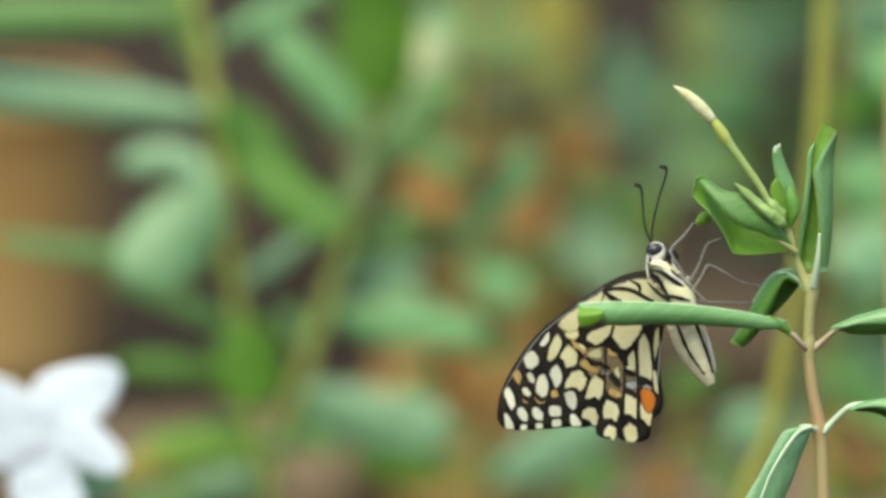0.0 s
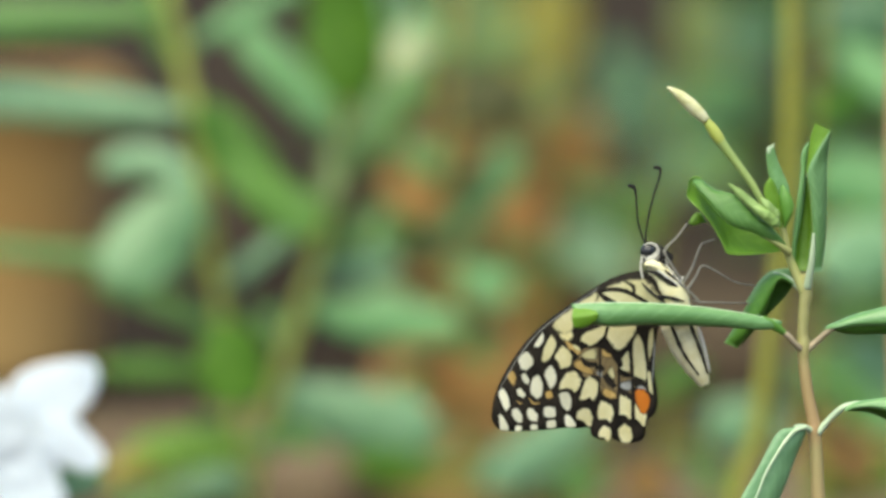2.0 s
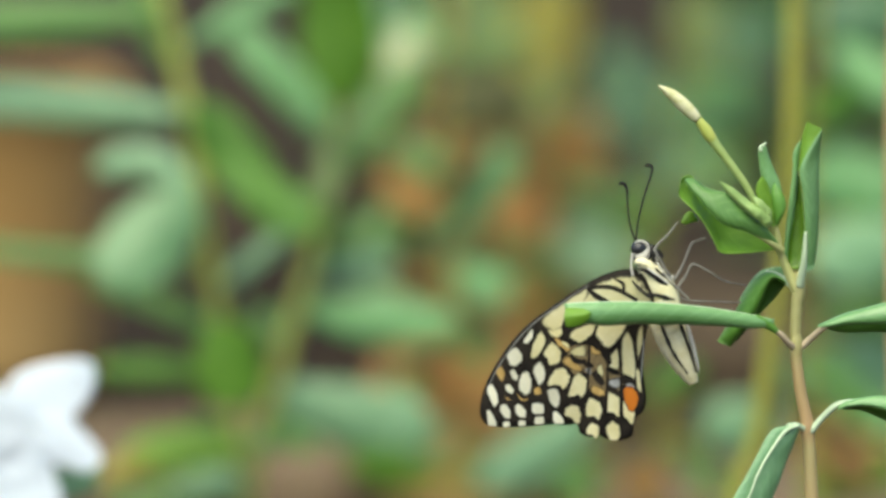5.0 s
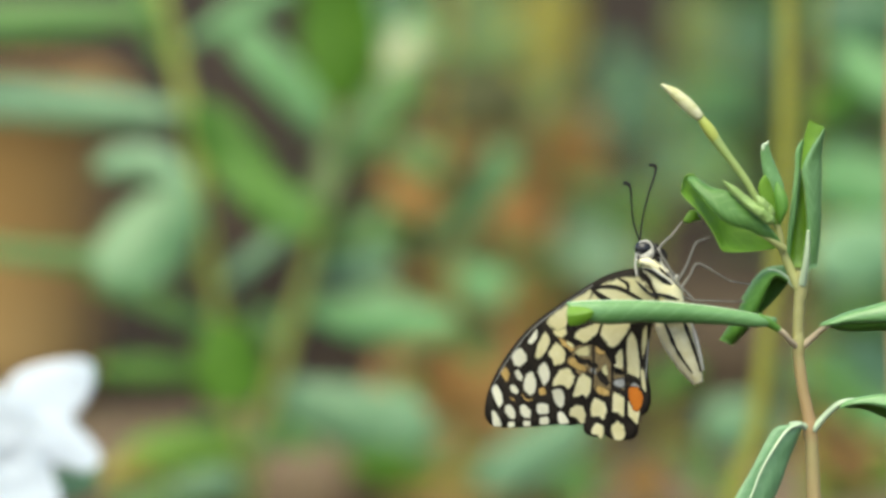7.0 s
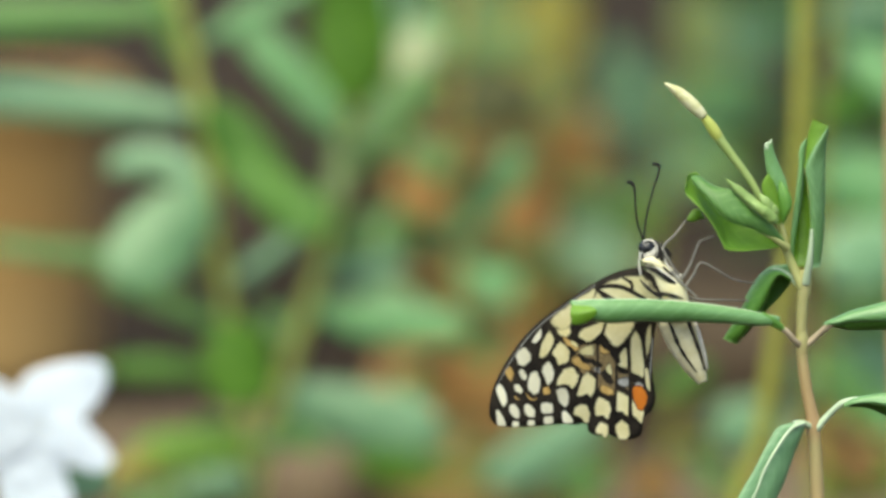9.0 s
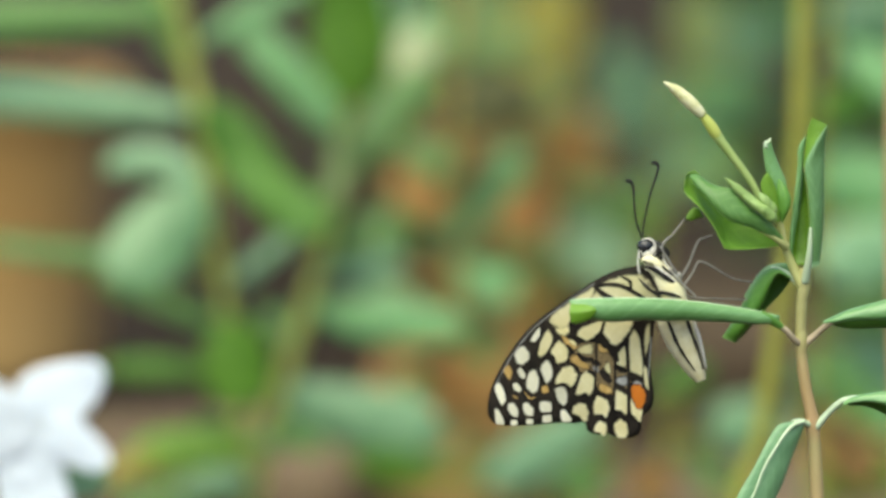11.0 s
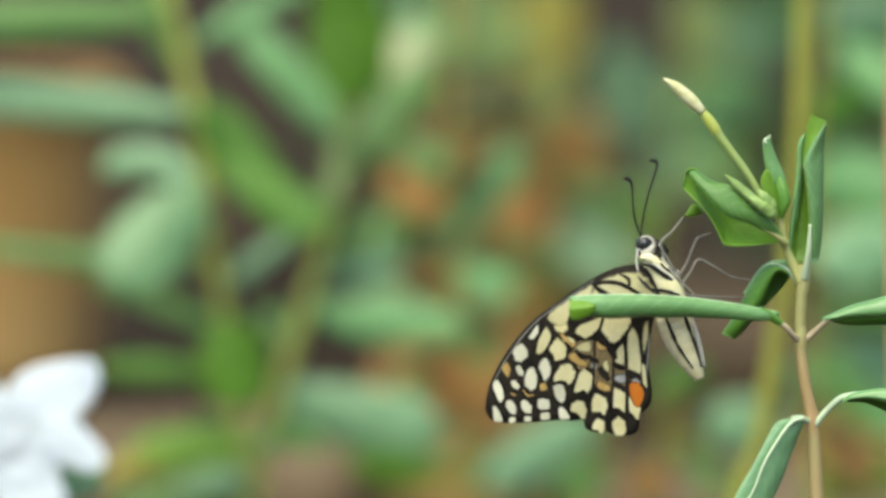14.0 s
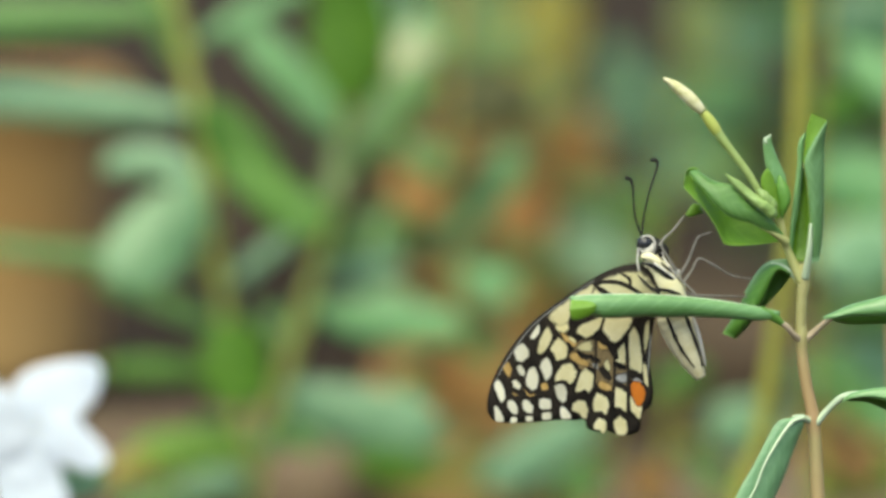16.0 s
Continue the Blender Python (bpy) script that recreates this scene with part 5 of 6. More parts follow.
    sprout(c, (129.9, 45.4, 0), (153.2, 59, -12), 19.4, LEAF_GRASS, 0.8, -11, 0.35)
    sprout(c, (132.6, -24.1, -8), (166.6, -24, -4), 19.4, LEAF_MID, 1.2, -11, 0.35)
    sprout(c, (132.9, -66.2, 0), (151.8, -81.6, 12), 20.4, LEAF_BROWN, 0, -6, 0.35)
    sprout(c, (128.2, -86.5, -4), (168, -79.1, -17), 21.8, LEAF_FRESH, 1.6, -11, 0.35)
    sprout(c, (131, -33.8, 10), (150.4, -63.5, 16), 14.5, LEAF_MID, 0.8, -16, 0.35)
    sprout(c, (140, -56.1, 0), (162.2, -63.4, 17), 17, LEAF_BLUE, 0.8, -11, 0.35)
    f = shrub("back_plant", 2.15, 76.0, [([(50.7, 144.4), (47.8, 83.9), (45, 26.2), (50.7, -45.8), (62.3, -132.3)], [1.6, 2.0, 2.4, 2.6]), ([(131.4, 144.4), (119.9, 83.9), (108.4, 11.8), (91.1, -60.2), (73.8, -132.3)], [1.6, 2.0, 2.4, 2.6])],
              "tall garden plant with yellow, orange and green leaves", "back plants")
    sprout(f, (46.5, 84, -2), (56.9, 141.1, -16), 44.5, LEAF_YELLOW, 0, -6, 0.35)
    sprout(f, (27.7, 92.5, 0), (17.6, 139.2, -8), 29.2, LEAF_LIME, 0, 11, 0.35)
    sprout(f, (30.6, 104.1, 0), (25.5, 125, -13), 17.4, LEAF_BLUE, 0, 11, 0.35)
    sprout(f, (103.6, 70.6, 10), (83.8, 105.4, 2), 24.3, LEAF_TEAL, 0, 11, 0.35)
    sprout(f, (115.5, 26.2, 2), (117.8, 80.1, -15), 40.3, LEAF_TEAL, 1.7, -6, 0.35)
    sprout(f, (139.2, 92.9, -8), (128.3, 131.2, -20), 36.1, LEAF_OLIVE, 0, 11, 0.35)
    sprout(f, (114.6, 72.6, -8), (164.1, 80, -12), 34.7, LEAF_BLUE, 1.4, -11, 0.35)
    sprout(f, (62.4, 34.9, -4), (75.8, 71.4, -16), 38.9, LEAF_DRY, 0, -6, 0.35)
    sprout(f, (50.4, 6, 16), (24.7, 31.9, 4), 38.2, LEAF_DRY, 0, 6, 0.35)
    sprout(f, (95.4, -12.7, 0), (61.3, 13.4, -17), 31.9, LEAF_FROST, 1.7, 11, 0.35)
    sprout(f, (63.9, -11.3, -6), (20.7, 6.1, -20), 25.7, LEAF_MID, 1.7, 11, 0.35)
    sprout(f, (91.2, 26.3, -2), (65.3, 32.1, -6), 24.3, LEAF_MID, 1.4, 16, 0.35)
    # Second dark leaf, its colour standing for shade between the plants.
    sprout(f, (38.8, 61.7, 20), (4.6, 72, 11), 41.7, LEAF_GAP_SHADE, 1.4, 11, 0.35)
    sprout(f, (27.7, 49.4, -6), (13.3, 65.5, -11), 20.8, LEAF_BROWN, 1.4, 11, 0.35)
    sprout(f, (33.6, -34.4, -8), (59.7, -5.5, -13), 38.2, LEAF_DRY, 0, -6, 0.35)
    sprout(f, (21.8, -79.9, 14), (50.6, -51.5, 6), 41.7, LEAF_DRY, 0, -11, 0.35)
    sprout(f, (79.2, 57.7, 10), (99.6, 78, 2), 24.3, LEAF_TEAL, 0, -11, 0.35)
    sprout(f, (41.9, 66.3, 10), (65, 83.7, 5), 20.8, LEAF_OLIVE, 0, -11, 0.35)
    sprout(f, (145.3, 31.9, 8), (131.8, 55.2, -6), 27.8, LEAF_MID, 1.2, 11, 0.35)
    sprout(f, (156.6, 92.1, 10), (145.8, 121.3, 1), 24.3, LEAF_TEAL, 0, 16, 0.35)
    sprout(f, (93.9, 6, 2), (111.4, 29.2, -3), 24.3, LEAF_GRASS, 1.2, -11, 0.35)
    return a, b, c, f


def bush(x, y, r, h, n, seed, skins, label):
    """A low bush seen from afar: many small leaves about a few twigs."""
    rnd = random.Random(seed)
    ob = new("garden_bush")
    ob.location = (x, y, -0.01)
    tagged(ob, label, "bush", "garden bushes")
    verts, faces, slots = [], [], []
    for _ in range(n):
        while True:
            p = Vector((rnd.uniform(-1, 1), rnd.uniform(-1, 1), rnd.uniform(0, 1)))
            if p.x ** 2 + p.y ** 2 + (p.z - 0.45) ** 2 * 3 < 1:
                break
        p = Vector((p.x * r, p.y * r, 0.03 + p.z * h))
        out = Vector((p.x + rnd.gauss(0, r * 0.5), p.y + rnd.gauss(0, r * 0.5), rnd.uniform(-0.2, 0.6) * r)).normalized()
        ln, wd = rnd.uniform(0.04, 0.065), rnd.uniform(0.018, 0.03)
        s = out.cross(Vector((rnd.gauss(0, 0.4), rnd.gauss(0, 0.4), 1))).normalized()
        nr = s.cross(out)
        o = len(verts)
        for u, w in ((0, 0.05), (0.25, 0.8), (0.55, 1), (0.85, 0.6), (1, 0.03)):
            c = p + out * (ln * u) - Vector((0, 0, ln * 0.35 * u * u))
            verts += [c - s * wd * w / 2 + nr * wd * 0.1 * w, c, c + s * wd * w / 2 + nr * wd * 0.1 * w]
        k = rnd.randrange(len(skins))
        for i in range(4):
            for j in (0, 1):
                faces.append((o + i * 3 + j, o + i * 3 + j + 1, o + i * 3 + j + 4, o + i * 3 + j + 3))
                slots.append(k)
    crown = part("crown", finish("crown", verts, faces, skins, slots), ob)
    crown["kind"] = "stuff"
    tv, tf = [], []
    for _ in range(7):
        a, q = rnd.uniform(0, 6.28), rnd.uniform(0.3, 0.8)
        p0, p1 = Vector((0, 0, 0)), Vector((r * q * math.cos(a), r * q * math.sin(a), h * rnd.uniform(0.5, 0.9)))
        s = (p1 - p0).cross(Vector((0.2, 0.1, 1))).normalized()
        b = s.cross((p1 - p0).normalized())
        o = len(tv)
        for p, w in ((p0, 0.004), (p1, 0.0015)):
            tv += [p + s * w, p + b * w, p - s * w, p - b * w]
        tf += [(o + j, o + (j + 1) % 4, o + 4 + (j + 1) % 4, o + 4 + j) for j in range(4)]
    part("twig_work", finish("twig_work", tv, tf, [STEM_OLIVE]), ob)["kind"] = "stuff"
    return ob


LEFT, MIDDLE, FLOWERING, RIGHT, RUST = left_plant(), middle_plant(), flowering_plant(), right_plant(), rust_stem()
BACK = back_plants()
bush(0.42, 2.1, 0.24, 0.36, 620, 5, [LEAF_MID, LEAF_TEAL, LEAF_OLIVE], "low dull green garden bush")
bush(0.0, 2.5, 0.11, 0.22, 110, 6, [LEAF_OLIVE, LEAF_SHADED_DARK, LEAF_BROWN, LEAF_TEAL], "low dark olive garden bush")


# ---- what moves: the wind in the plants; the insect rides on its sprig ----
def sway(th, rows, pivot):
    """rows: seconds, millimetres right and up, degrees of turn to the right about the pivot (a point of the thing's sheet)."""
    home = th.matrix_world.copy()
    f = th["foot"]
    c = pose((pivot[0] - f[0]) * MM, (pivot[1] - f[1]) * MM, 0)
    walk(th, [(t, home @ pose(dx * MM, dy * MM, 0) @ c @ pose(0, 0, 0, 0, 0, -turn) @ c.inverted()) for t, dx, dy, turn in rows])


def motions():
    """Keys the sway of the plants and the insect from start to end."""
    sway(SPRIG, [(0, 2.1, -0.58, 0.45), (0.1, 0.62, -0.5, 0.7), (0.2, -0.08, -0.32, 0.31), (0.3, 0.09, -0.15, 0.31), (0.4, 1.14, 0.02, 0.51), (0.5, 2.3, 0.03, 0.3), (0.6, 2.02, 0.19, 1.04), (0.7, 1.49, 0.02, 0.6), (0.8, 0.43, -0.16, 0.56), (0.9, -0.31, -0.33, -0.01), (1, -0.47, -0.47, -0.11), (1.1, 0.05, -0.5, -0.09), (1.2, 0.8, -0.32, 0.5), (1.3, 1.54, -0.15, 0.36), (1.4, 1.54, -0.15, 0.61), (1.5, 1.7, -0.05, 0.31), (1.6, 1.01, -0.15, 0.6), (1.8, 0.6, -0.55, 0.55), (2, 0.97, -0.6, 0.22), (2.2, -0.6, -0.55, 0.29), (2.4, -0.76, -1.52, 0.23), (2.5, -0.24, -1.99, -0.08), (2.6, -1.33, -1.69, 0.23), (2.8, -2.67, -1, 0.03), (3, -0.55, -1.14, -0.01), (3.2, 0.3, -1.06, 0.49), (3.5, -0.74, -0.63, 0.08), (3.7, -1.62, -0.83, -0.03), (4, -0.91, -0.31, 0.05), (4.2, -0.69, -0.27, 0.04), (6.3, -0.78, -0.3, -0.09), (6.5, -0.82, -0.15, -0.1), (7, 0, 0, 0), (7.5, 0.17, 0.14, 0.03), (8, 0.34, 0.18, -0.06), (8.5, 0.59, 0.18, -0.03), (9, 0.7, 0.22, 0.03), (9.2, 0.71, 0.24, 0.02), (11.3, 0.58, 0.53, -0.08), (11.5, 0.7, 0.49, -0.09), (11.7, 0.73, 0.44, -0.09), (12, 0.06, 0.55, -0.1), (12.2, -0.12, 0.47, -0.12), (12.5, 0.01, 0.54, -0.16), (12.7, 0.57, 0.67, -0.15), (13, -0.43, 0.9, -0.13), (13.3, -0.75, 0.72, -0.24), (13.5, -0.74, 0.91, -0.31), (13.7, 0.19, 1.3, -0.21), (14, 0.44, 1.21, -0.05), (14.3, -0.34, 1.16, -0.04), (14.5, 0.35, 1.34, -0.04), (14.7, 1.2, 1.3, -0.14), (15, -0.68, 1.63, -0.28), (15.3, -0.08, 1.03, -0.25), (15.5, 0.17, 1.56, -0.23), (15.7, 0.59, 1.65, -0.21), (16, 0.6, 1.36, -0.19)], (71.79, -19.26))
    sway(BUTTERFLY, [(0, 2.37, -0.35, -0.36), (0.1, 1.81, -0.07, -0.33), (0.2, 0.77, 0.09, -0.3), (0.3, 0.96, 0.43, -0.28), (0.4, 1.5, 0.43, -0.25), (0.5, 2.4, 0.26, -0.22), (0.6, 2.7, 0.43, -0.29), (0.7, 1.98, 0.28, -0.36), (0.8, 1.04, -0.04, -0.42), (0.9, -0.08, -0.2, -0.49), (1, -0.35, -0.43, -0.56), (1.1, 0.45, -0.2, -0.48), (1.2, 1.57, -0.05, -0.41), (1.3, 2.33, 0.1, -0.33), (1.4, 2.42, 0.25, -0.26), (1.5, 1.95, 0.26, -0.18), (1.6, 1.89, 0.42, -0.25), (1.8, 1.44, -0.05, -0.4), (2, 1.22, -0.48, -0.55), (2.2, 0.27, -0.21, -0.77), (2.4, 0.37, -1.7, -1), (2.5, 0.41, -1.99, -1.11), (2.6, -0.19, -1.46, -0.97), (2.8, -1.72, -0.74, -0.69), (3, -0.15, -1.08, -0.41), (3.2, 1.52, -0.76, -0.13), (3.5, -0.63, -0.44, 0.3), (3.7, -1.01, -0.78, 0.26), (4, -0.93, -0.16, 0.21), (4.2, -0.84, 0.1, 0.22), (6.3, -0.99, -0.32, 0.29), (6.5, -0.93, -0.19, 0.3), (7, 0, 0, 0), (7.5, 0.22, 0.18, -0.04), (8, 0.35, 0.11, -0.1), (8.5, 0.63, 0.19, -0.18), (9, 0.8, 0.19, -0.17), (9.2, 0.62, 0.28, -0.16), (11.3, 0.53, 0.44, -0.09), (11.5, 0.73, 0.25, -0.08), (11.7, 0.71, 0.42, -0.08), (12, 0, 0.32, -0.09), (12.2, -0.47, 0.27, -0.13), (12.5, -0.03, 0.33, -0.2), (12.7, 0.05, 0.35, -0.02), (13, -0.63, 0.64, 0.26), (13.3, -1.26, 0.04, 0.21), (13.5, -0.98, 0.55, 0.18), (13.7, -0.71, 0.87, 0.13), (14, 0.21, 0.9, 0.06), (14.3, -1.06, 0.87, 0.14), (14.5, 0.11, 1.07, 0.19), (14.7, 0.2, 0.67, 0.22), (15, -1.04, 1.21, 0.26), (15.3, -0.49, 0.26, 0.24), (15.5, -0.14, 1.17, 0.22), (15.7, -1.1, 0.95, 0.06), (16, 0.42, 1.03, -0.18)], (40.57, -13.56))
    sway(LEFT, [(0, 0, 0, 1.61), (0.1, 0, 0, 2.147), (0.2, 0, 0, 2.791), (0.3, 0, 0, 3.154), (0.4, 0, 0, 3.224), (0.5, 0, 0, 2.992), (0.6, 0, 0, 2.546), (0.7, 0, 0, 2.274), (0.8, 0, 0, 1.901), (0.9, 0, 0, 1.232), (1, 0, 0, 0.579), (1.1, 0, 0, 0.226), (1.2, 0, 0, 0.045), (1.3, 0, 0, -0.072), (1.4, 0, 0, -0.188), (1.5, 0, 0, -0.258), (1.6, 0, 0, -0.134), (1.8, 0, 0, 0.23), (2, 0, 0, 0.258), (2.2, 0, 0, 0.724), (2.4, 0, 0, 1.124), (2.5, 0, 0, 1.385), (2.6, 0, 0, 1.474), (2.8, 0, 0, 1.418), (3, 0, 0, 1.03), (3.2, 0, 0, 0.421), (3.5, 0, 0, -0.225), (3.7, 0, 0, -0.344), (4, 0, 0, -0.387), (4.2, 0, 0, -0.346), (6.3, 0, 0, 0.474), (6.5, 0, 0, 0.387), (7, 0, 0, 0), (7.5, 0, 0, -0.161), (8, 0, 0, -0.097), (8.5, 0, 0, 0.579), (9, 0, 0, 0.773), (9.2, 0, 0, 0.714), (11.3, 0, 0, 0.618), (11.5, 0, 0, 0.451), (12, 0, 0, 0.387), (12.5, 0, 0, 0.387), (13, 0, 0, 0.483), (13.5, 0, 0, 0.515), (14, 0, 0, 0.387), (14.5, 0, 0, 0.451), (15, 0, 0, 0.837), (15.5, 0, 0, 0.612), (16, 0, 0, 0.515)], LEFT["foot"])
    sway(MIDDLE, [(0, 0, 0, 2.21), (0.1, 0, 0, 2.683), (0.2, 0, 0, 3.272), (0.3, 0, 0, 3.56), (0.4, 0, 0, 3.536), (0.5, 0, 0, 3.19), (0.6, 0, 0, 2.806), (0.7, 0, 0, 2.608), (0.8, 0, 0, 2.301), (0.9, 0, 0, 1.679), (1, 0, 0, 1.074), (1.1, 0, 0, 0.588), (1.2, 0, 0, 0.284), (1.3, 0, 0, 0.051), (1.4, 0, 0, -0.183), (1.5, 0, 0, -0.368), (1.6, 0, 0, -0.204), (1.8, 0, 0, 0.245), (2, 0, 0, 0.338), (2.2, 0, 0, 0.858), (2.4, 0, 0, 1.307), (2.5, 0, 0, 1.597), (2.6, 0, 0, 1.706), (2.8, 0, 0, 1.675), (3, 0, 0, 1.29), (3.2, 0, 0, 0.647), (3.5, 0, 0, -0.031), (3.7, 0, 0, -0.188), (4, 0, 0, -0.277), (4.2, 0, 0, -0.255), (6.3, 0, 0, 0.392), (6.5, 0, 0, 0.277), (7, 0, 0, 0), (7.5, 0, 0, -0.43), (8, 0, 0, -0.093), (8.5, 0, 0, 0.768), (9, 0, 0, 0.768), (9.2, 0, 0, 0.713), (11.3, 0, 0, 0.693), (11.5, 0, 0, 0.522), (12, 0, 0, 0.614), (12.5, 0, 0, 0.614), (13, 0, 0, 0.461), (13.5, 0, 0, 0.522), (14, 0, 0, 0.614), (14.5, 0, 0, 0.461), (15, 0, 0, 0.86), (15.5, 0, 0, 0.522), (16, 0, 0, 0.614)], MIDDLE["foot"])
    sway(FLOWERING, [(0, 0, -0.49, 1.446), (0.1, 0, -0.77, 1.968), (0.2, 0, -1.04, 2.592), (0.3, 0, -1.32, 2.949), (0.4, 0, -1.59, 3.03), (0.5, 0, -1.87, 2.826), (0.6, 0, -1.51, 2.39), (0.7, 0, -1.14, 2.118), (0.8, 0, -0.78, 1.75), (0.9, 0, -0.41, 1.103), (1, 0, -0.05, 0.471), (1.1, 0, -0.04, 0.139), (1.2, 0, -0.04, -0.032), (1.3, 0, -0.03, -0.141), (1.4, 0, -0.03, -0.25), (1.5, 0, -0.02, -0.315), (1.6, 0, -0.02, -0.182), (1.8, 0, -0.01, 0.193), (2, 0, -0.01, 0.252), (2.2, 0, -0.15, 0.656), (2.4, 0, -0.28, 0.998), (2.5, 0, -0.35, 1.226), (2.6, 0, -0.32, 1.308), (2.8, 0, -0.25, 1.25), (3, 0, -0.18, 0.88), (3.2, 0, -0.12, 0.301), (3.5, 0, -0.02, -0.315), (3.7, 0, -0.03, -0.404), (4, 0, -0.04, -0.408), (4.2, 0, -0.04, -0.358), (6.3, 0, -0.05, 0.542), (6.5, 0, -0.05, 0.471), (7, 0, 0, 0), (7.5, 0, 0, 0), (8, 0, 0, -0.063), (8.5, 0, -0.04, 0.408), (9, 0, -0.12, 0.723), (9.2, 0, -0.11, 0.666), (11.3, 0, -0.05, 0.567), (11.5, 0, -0.04, 0.408), (12, 0, -0.01, 0.22), (12.5, 0, -0.02, 0.283), (13, 0, -0.05, 0.471), (13.5, 0, -0.06, 0.503), (14, 0, -0.02, 0.315), (14.5, 0, -0.05, 0.471), (15, 0, -0.16, 0.817), (15.5, 0, -0.09, 0.629), (16, 0, -0.05, 0.44)], FLOWERING["foot"])
    sway(RIGHT, [(0, 0, 0, 3.013), (0.1, 0, 0, 4.334), (0.2, 0, 0, 5.898), (0.3, 0, 0, 6.829), (0.4, 0, 0, 7.105), (0.5, 0, 0, 6.704), (0.6, 0, 0, 5.526), (0.7, 0, 0, 4.738), (0.8, 0, 0, 3.722), (0.9, 0, 0, 2.044), (1, 0, 0, 0.402), (1.1, 0, 0, -0.164), (1.2, 0, 0, -0.347), (1.3, 0, 0, -0.383), (1.4, 0, 0, -0.419), (1.5, 0, 0, -0.352), (1.6, 0, 0, -0.174), (1.8, 0, 0, 0.439), (2, 0, 0, 0.302), (2.2, 0, 0, 1.4), (2.4, 0, 0, 2.351), (2.5, 0, 0, 2.963), (2.6, 0, 0, 3.13), (2.8, 0, 0, 2.942), (3, 0, 0, 2.01), (3.2, 0, 0, 0.644), (3.5, 0, 0, -0.804), (3.7, 0, 0, -0.625), (4, 0, 0, -0.05), (4.2, 0, 0, 0.007), (6.3, 0, 0, 1.486), (6.5, 0, 0, 1.256), (7, 0, 0, 0), (7.5, 0, 0, 0.151), (8, 0, 0, -0.302), (8.5, 0, 0, 1.658), (9, 0, 0, 1.307), (9.2, 0, 0, 1.196), (11.3, 0, 0, 1.208), (11.5, 0, 0, 0.854), (12, 0, 0, 0.955), (12.5, 0, 0, 0.955), (13, 0, 0, 1.658), (13.5, 0, 0, 1.307), (14, 0, 0, 1.256), (14.5, 0, 0, 1.457), (15, 0, 0, 2.16), (15.5, 0, 0, 1.658), (16, 0, 0, 1.156)], (76.23, -126.89))
    sway(BACK[0], [(0, 0, 0, 1.721), (0.1, 0, 0, 2.295), (0.2, 0, 0, 2.985), (0.3, 0, 0, 3.373), (0.4, 0, 0, 3.448), (0.5, 0, 0, 3.2), (0.6, 0, 0, 2.723), (0.7, 0, 0, 2.433), (0.8, 0, 0, 2.033), (0.9, 0, 0, 1.318), (1, 0, 0, 0.62), (1.1, 0, 0, 0.243), (1.2, 0, 0, 0.048), (1.3, 0, 0, -0.076), (1.4, 0, 0, -0.2), (1.5, 0, 0, -0.275), (1.6, 0, 0, -0.143), (1.8, 0, 0, 0.245), (2, 0, 0, 0.275), (2.2, 0, 0, 0.773), (2.4, 0, 0, 1.201), (2.5, 0, 0, 1.48), (2.6, 0, 0, 1.575), (2.8, 0, 0, 1.516), (3, 0, 0, 1.102), (3.2, 0, 0, 0.45), (3.5, 0, 0, -0.241), (3.7, 0, 0, -0.369), (4, 0, 0, -0.414), (4.2, 0, 0, -0.37), (6.3, 0, 0, 0.507), (6.5, 0, 0, 0.414), (7, 0, 0, 0), (7.5, 0, 0, -0.173), (8, 0, 0, -0.103), (8.5, 0, 0, 0.62), (9, 0, 0, 0.826), (9.2, 0, 0, 0.763), (11.3, 0, 0, 0.661), (11.5, 0, 0, 0.482), (12, 0, 0, 0.414), (12.5, 0, 0, 0.414), (13, 0, 0, 0.517), (13.5, 0, 0, 0.551), (14, 0, 0, 0.414), (14.5, 0, 0, 0.482), (15, 0, 0, 0.895), (15.5, 0, 0, 0.654), (16, 0, 0, 0.551)], BACK[0]["foot"])
    sway(BACK[1], [(0, 0, 0, 2.259), (0.1, 0, 0, 3.012), (0.2, 0, 0, 3.918), (0.3, 0, 0, 4.427), (0.4, 0, 0, 4.525), (0.5, 0, 0, 4.2), (0.6, 0, 0, 3.574), (0.7, 0, 0, 3.193), (0.8, 0, 0, 2.669), (0.9, 0, 0, 1.73), (1, 0, 0, 0.814), (1.1, 0, 0, 0.319), (1.2, 0, 0, 0.064), (1.3, 0, 0, -0.099), (1.4, 0, 0, -0.262), (1.5, 0, 0, -0.361), (1.6, 0, 0, -0.187), (1.8, 0, 0, 0.322), (2, 0, 0, 0.361), (2.2, 0, 0, 1.015), (2.4, 0, 0, 1.577), (2.5, 0, 0, 1.943), (2.6, 0, 0, 2.068), (2.8, 0, 0, 1.99), (3, 0, 0, 1.446), (3.2, 0, 0, 0.591), (3.5, 0, 0, -0.316), (3.7, 0, 0, -0.483), (4, 0, 0, -0.543), (4.2, 0, 0, -0.486), (6.3, 0, 0, 0.665), (6.5, 0, 0, 0.543), (7, 0, 0, 0), (7.5, 0, 0, -0.227), (8, 0, 0, -0.136), (8.5, 0, 0, 0.814), (9, 0, 0, 1.084), (9.2, 0, 0, 1.001), (11.3, 0, 0, 0.867), (11.5, 0, 0, 0.632), (12, 0, 0, 0.543), (12.5, 0, 0, 0.543), (13, 0, 0, 0.678), (13.5, 0, 0, 0.723), (14, 0, 0, 0.543), (14.5, 0, 0, 0.632), (15, 0, 0, 1.175), (15.5, 0, 0, 0.859), (16, 0, 0, 0.723)], BACK[1]["foot"])
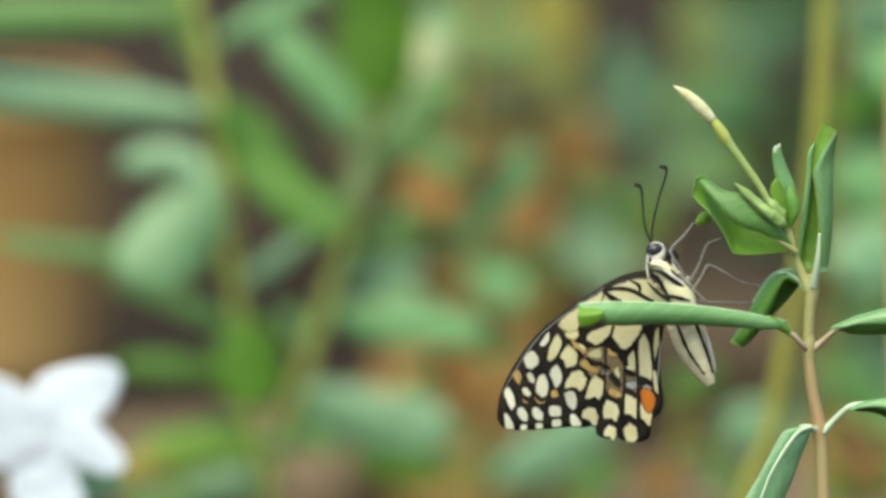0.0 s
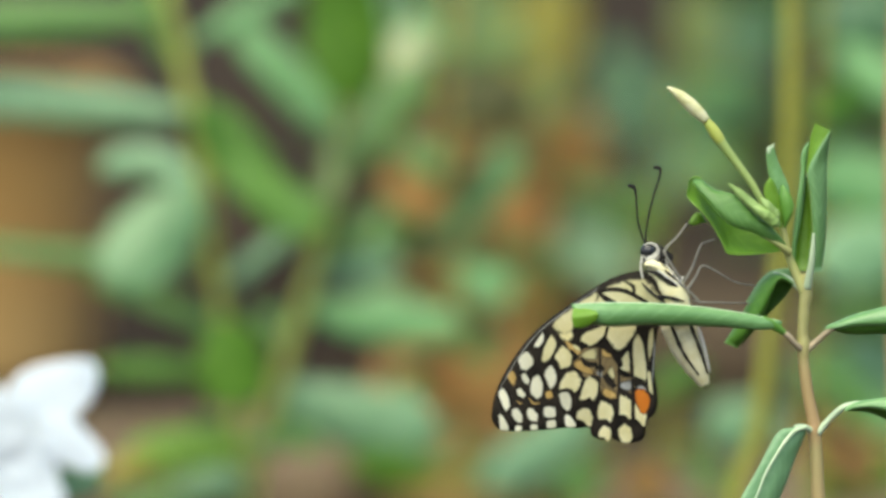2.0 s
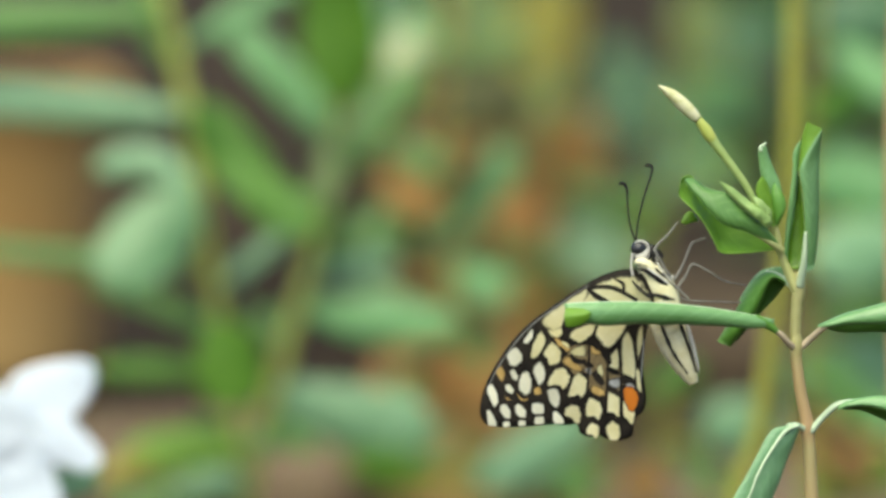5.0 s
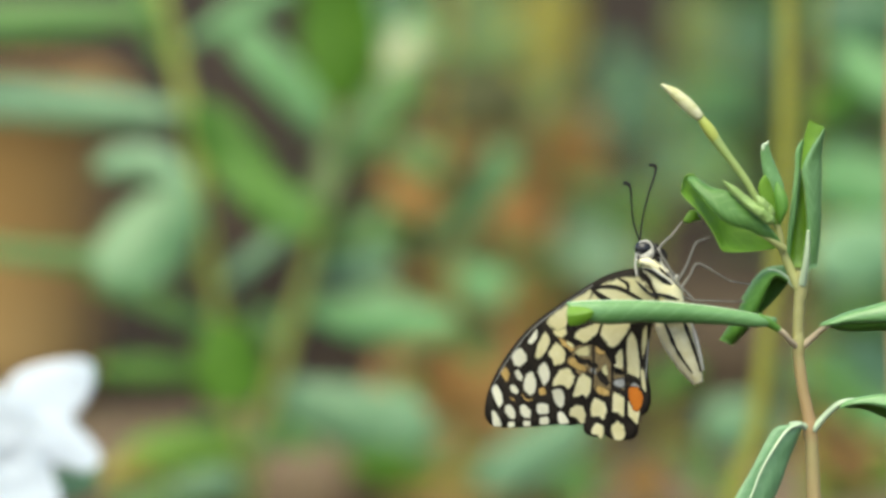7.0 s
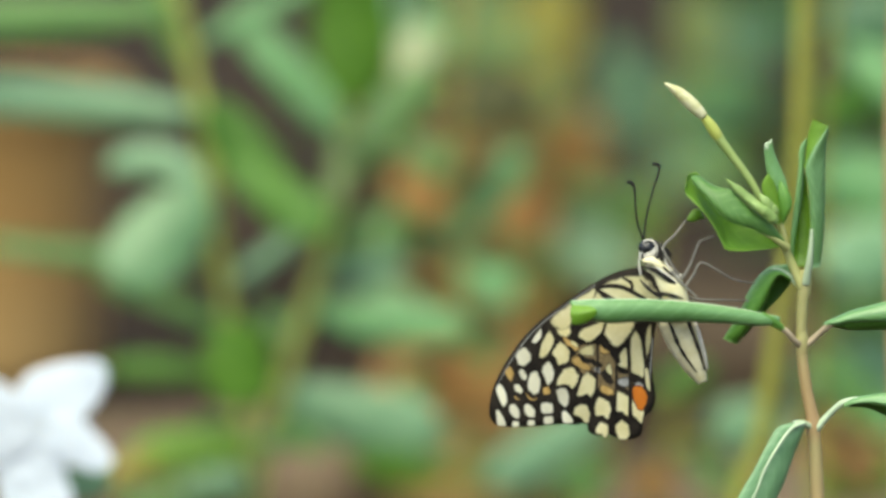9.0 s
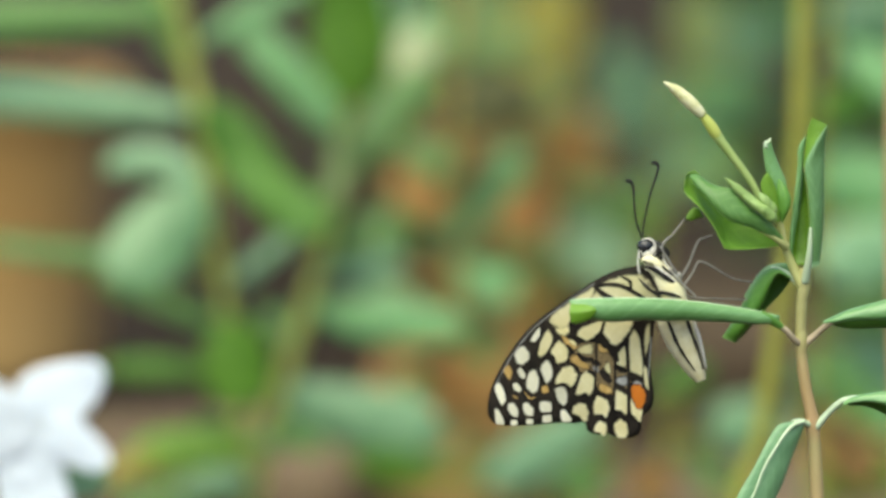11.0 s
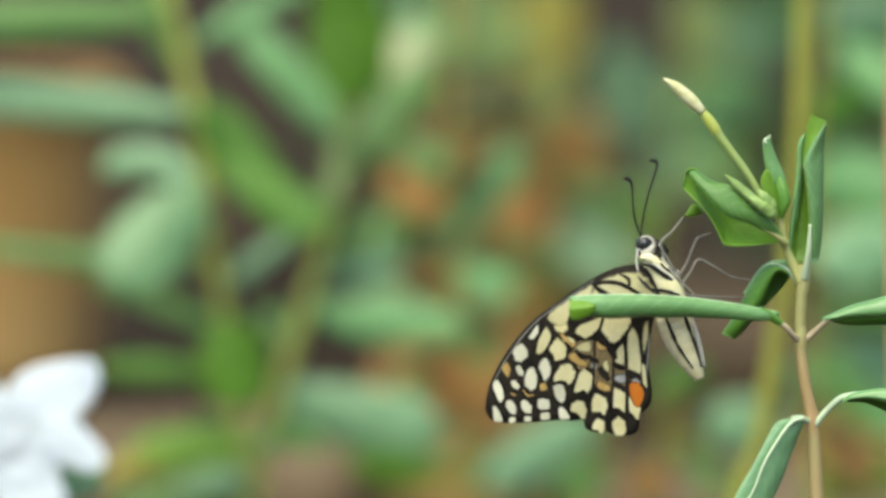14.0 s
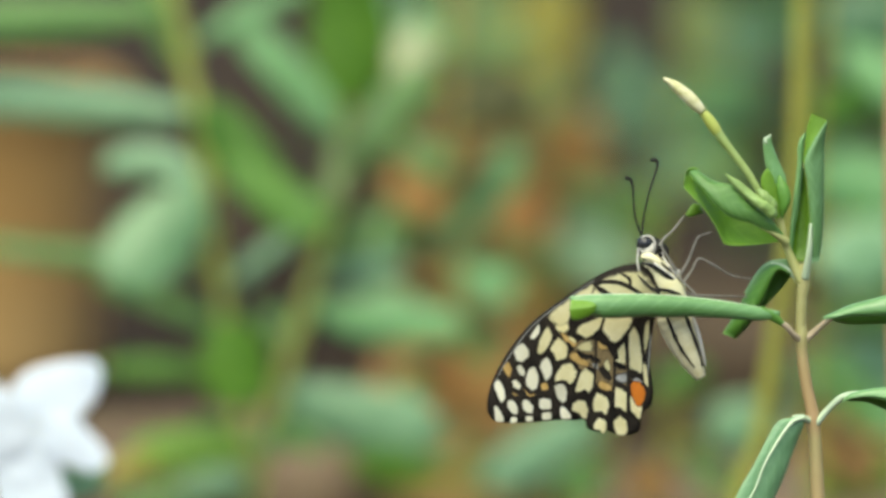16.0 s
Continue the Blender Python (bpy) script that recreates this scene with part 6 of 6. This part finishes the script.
    sway(BACK[2], [(0, 0, 0, 1.721), (0.1, 0, 0, 2.295), (0.2, 0, 0, 2.985), (0.3, 0, 0, 3.373), (0.4, 0, 0, 3.448), (0.5, 0, 0, 3.2), (0.6, 0, 0, 2.723), (0.7, 0, 0, 2.433), (0.8, 0, 0, 2.033), (0.9, 0, 0, 1.318), (1, 0, 0, 0.62), (1.1, 0, 0, 0.243), (1.2, 0, 0, 0.048), (1.3, 0, 0, -0.076), (1.4, 0, 0, -0.2), (1.5, 0, 0, -0.275), (1.6, 0, 0, -0.143), (1.8, 0, 0, 0.245), (2, 0, 0, 0.275), (2.2, 0, 0, 0.773), (2.4, 0, 0, 1.201), (2.5, 0, 0, 1.48), (2.6, 0, 0, 1.575), (2.8, 0, 0, 1.516), (3, 0, 0, 1.102), (3.2, 0, 0, 0.45), (3.5, 0, 0, -0.241), (3.7, 0, 0, -0.369), (4, 0, 0, -0.414), (4.2, 0, 0, -0.37), (6.3, 0, 0, 0.507), (6.5, 0, 0, 0.414), (7, 0, 0, 0), (7.5, 0, 0, -0.173), (8, 0, 0, -0.103), (8.5, 0, 0, 0.62), (9, 0, 0, 0.826), (9.2, 0, 0, 0.763), (11.3, 0, 0, 0.661), (11.5, 0, 0, 0.482), (12, 0, 0, 0.414), (12.5, 0, 0, 0.414), (13, 0, 0, 0.517), (13.5, 0, 0, 0.551), (14, 0, 0, 0.414), (14.5, 0, 0, 0.482), (15, 0, 0, 0.895), (15.5, 0, 0, 0.654), (16, 0, 0, 0.551)], BACK[2]["foot"])
    sway(BACK[3], [(0, 0, 0, 0.323), (0.1, 0, 0, 0.431), (0.2, 0, 0, 0.56), (0.3, 0, 0, 0.633), (0.4, 0, 0, 0.647), (0.5, 0, 0, 0.6), (0.6, 0, 0, 0.511), (0.7, 0, 0, 0.456), (0.8, 0, 0, 0.381), (0.9, 0, 0, 0.247), (1, 0, 0, 0.116), (1.1, 0, 0, 0.045), (1.2, 0, 0, 0.009), (1.3, 0, 0, -0.015), (1.4, 0, 0, -0.038), (1.5, 0, 0, -0.052), (1.6, 0, 0, -0.027), (1.8, 0, 0, 0.046), (2, 0, 0, 0.052), (2.2, 0, 0, 0.145), (2.4, 0, 0, 0.226), (2.5, 0, 0, 0.278), (2.6, 0, 0, 0.296), (2.8, 0, 0, 0.285), (3, 0, 0, 0.207), (3.2, 0, 0, 0.085), (3.5, 0, 0, -0.045), (3.7, 0, 0, -0.069), (4, 0, 0, -0.078), (4.2, 0, 0, -0.07), (6.3, 0, 0, 0.095), (6.5, 0, 0, 0.078), (7, 0, 0, 0), (7.5, 0, 0, -0.032), (8, 0, 0, -0.019), (8.5, 0, 0, 0.116), (9, 0, 0, 0.155), (9.2, 0, 0, 0.143), (11.3, 0, 0, 0.124), (11.5, 0, 0, 0.09), (12, 0, 0, 0.078), (12.5, 0, 0, 0.078), (13, 0, 0, 0.097), (13.5, 0, 0, 0.103), (14, 0, 0, 0.078), (14.5, 0, 0, 0.09), (15, 0, 0, 0.168), (15.5, 0, 0, 0.123), (16, 0, 0, 0.103)], BACK[3]["foot"])


motions()
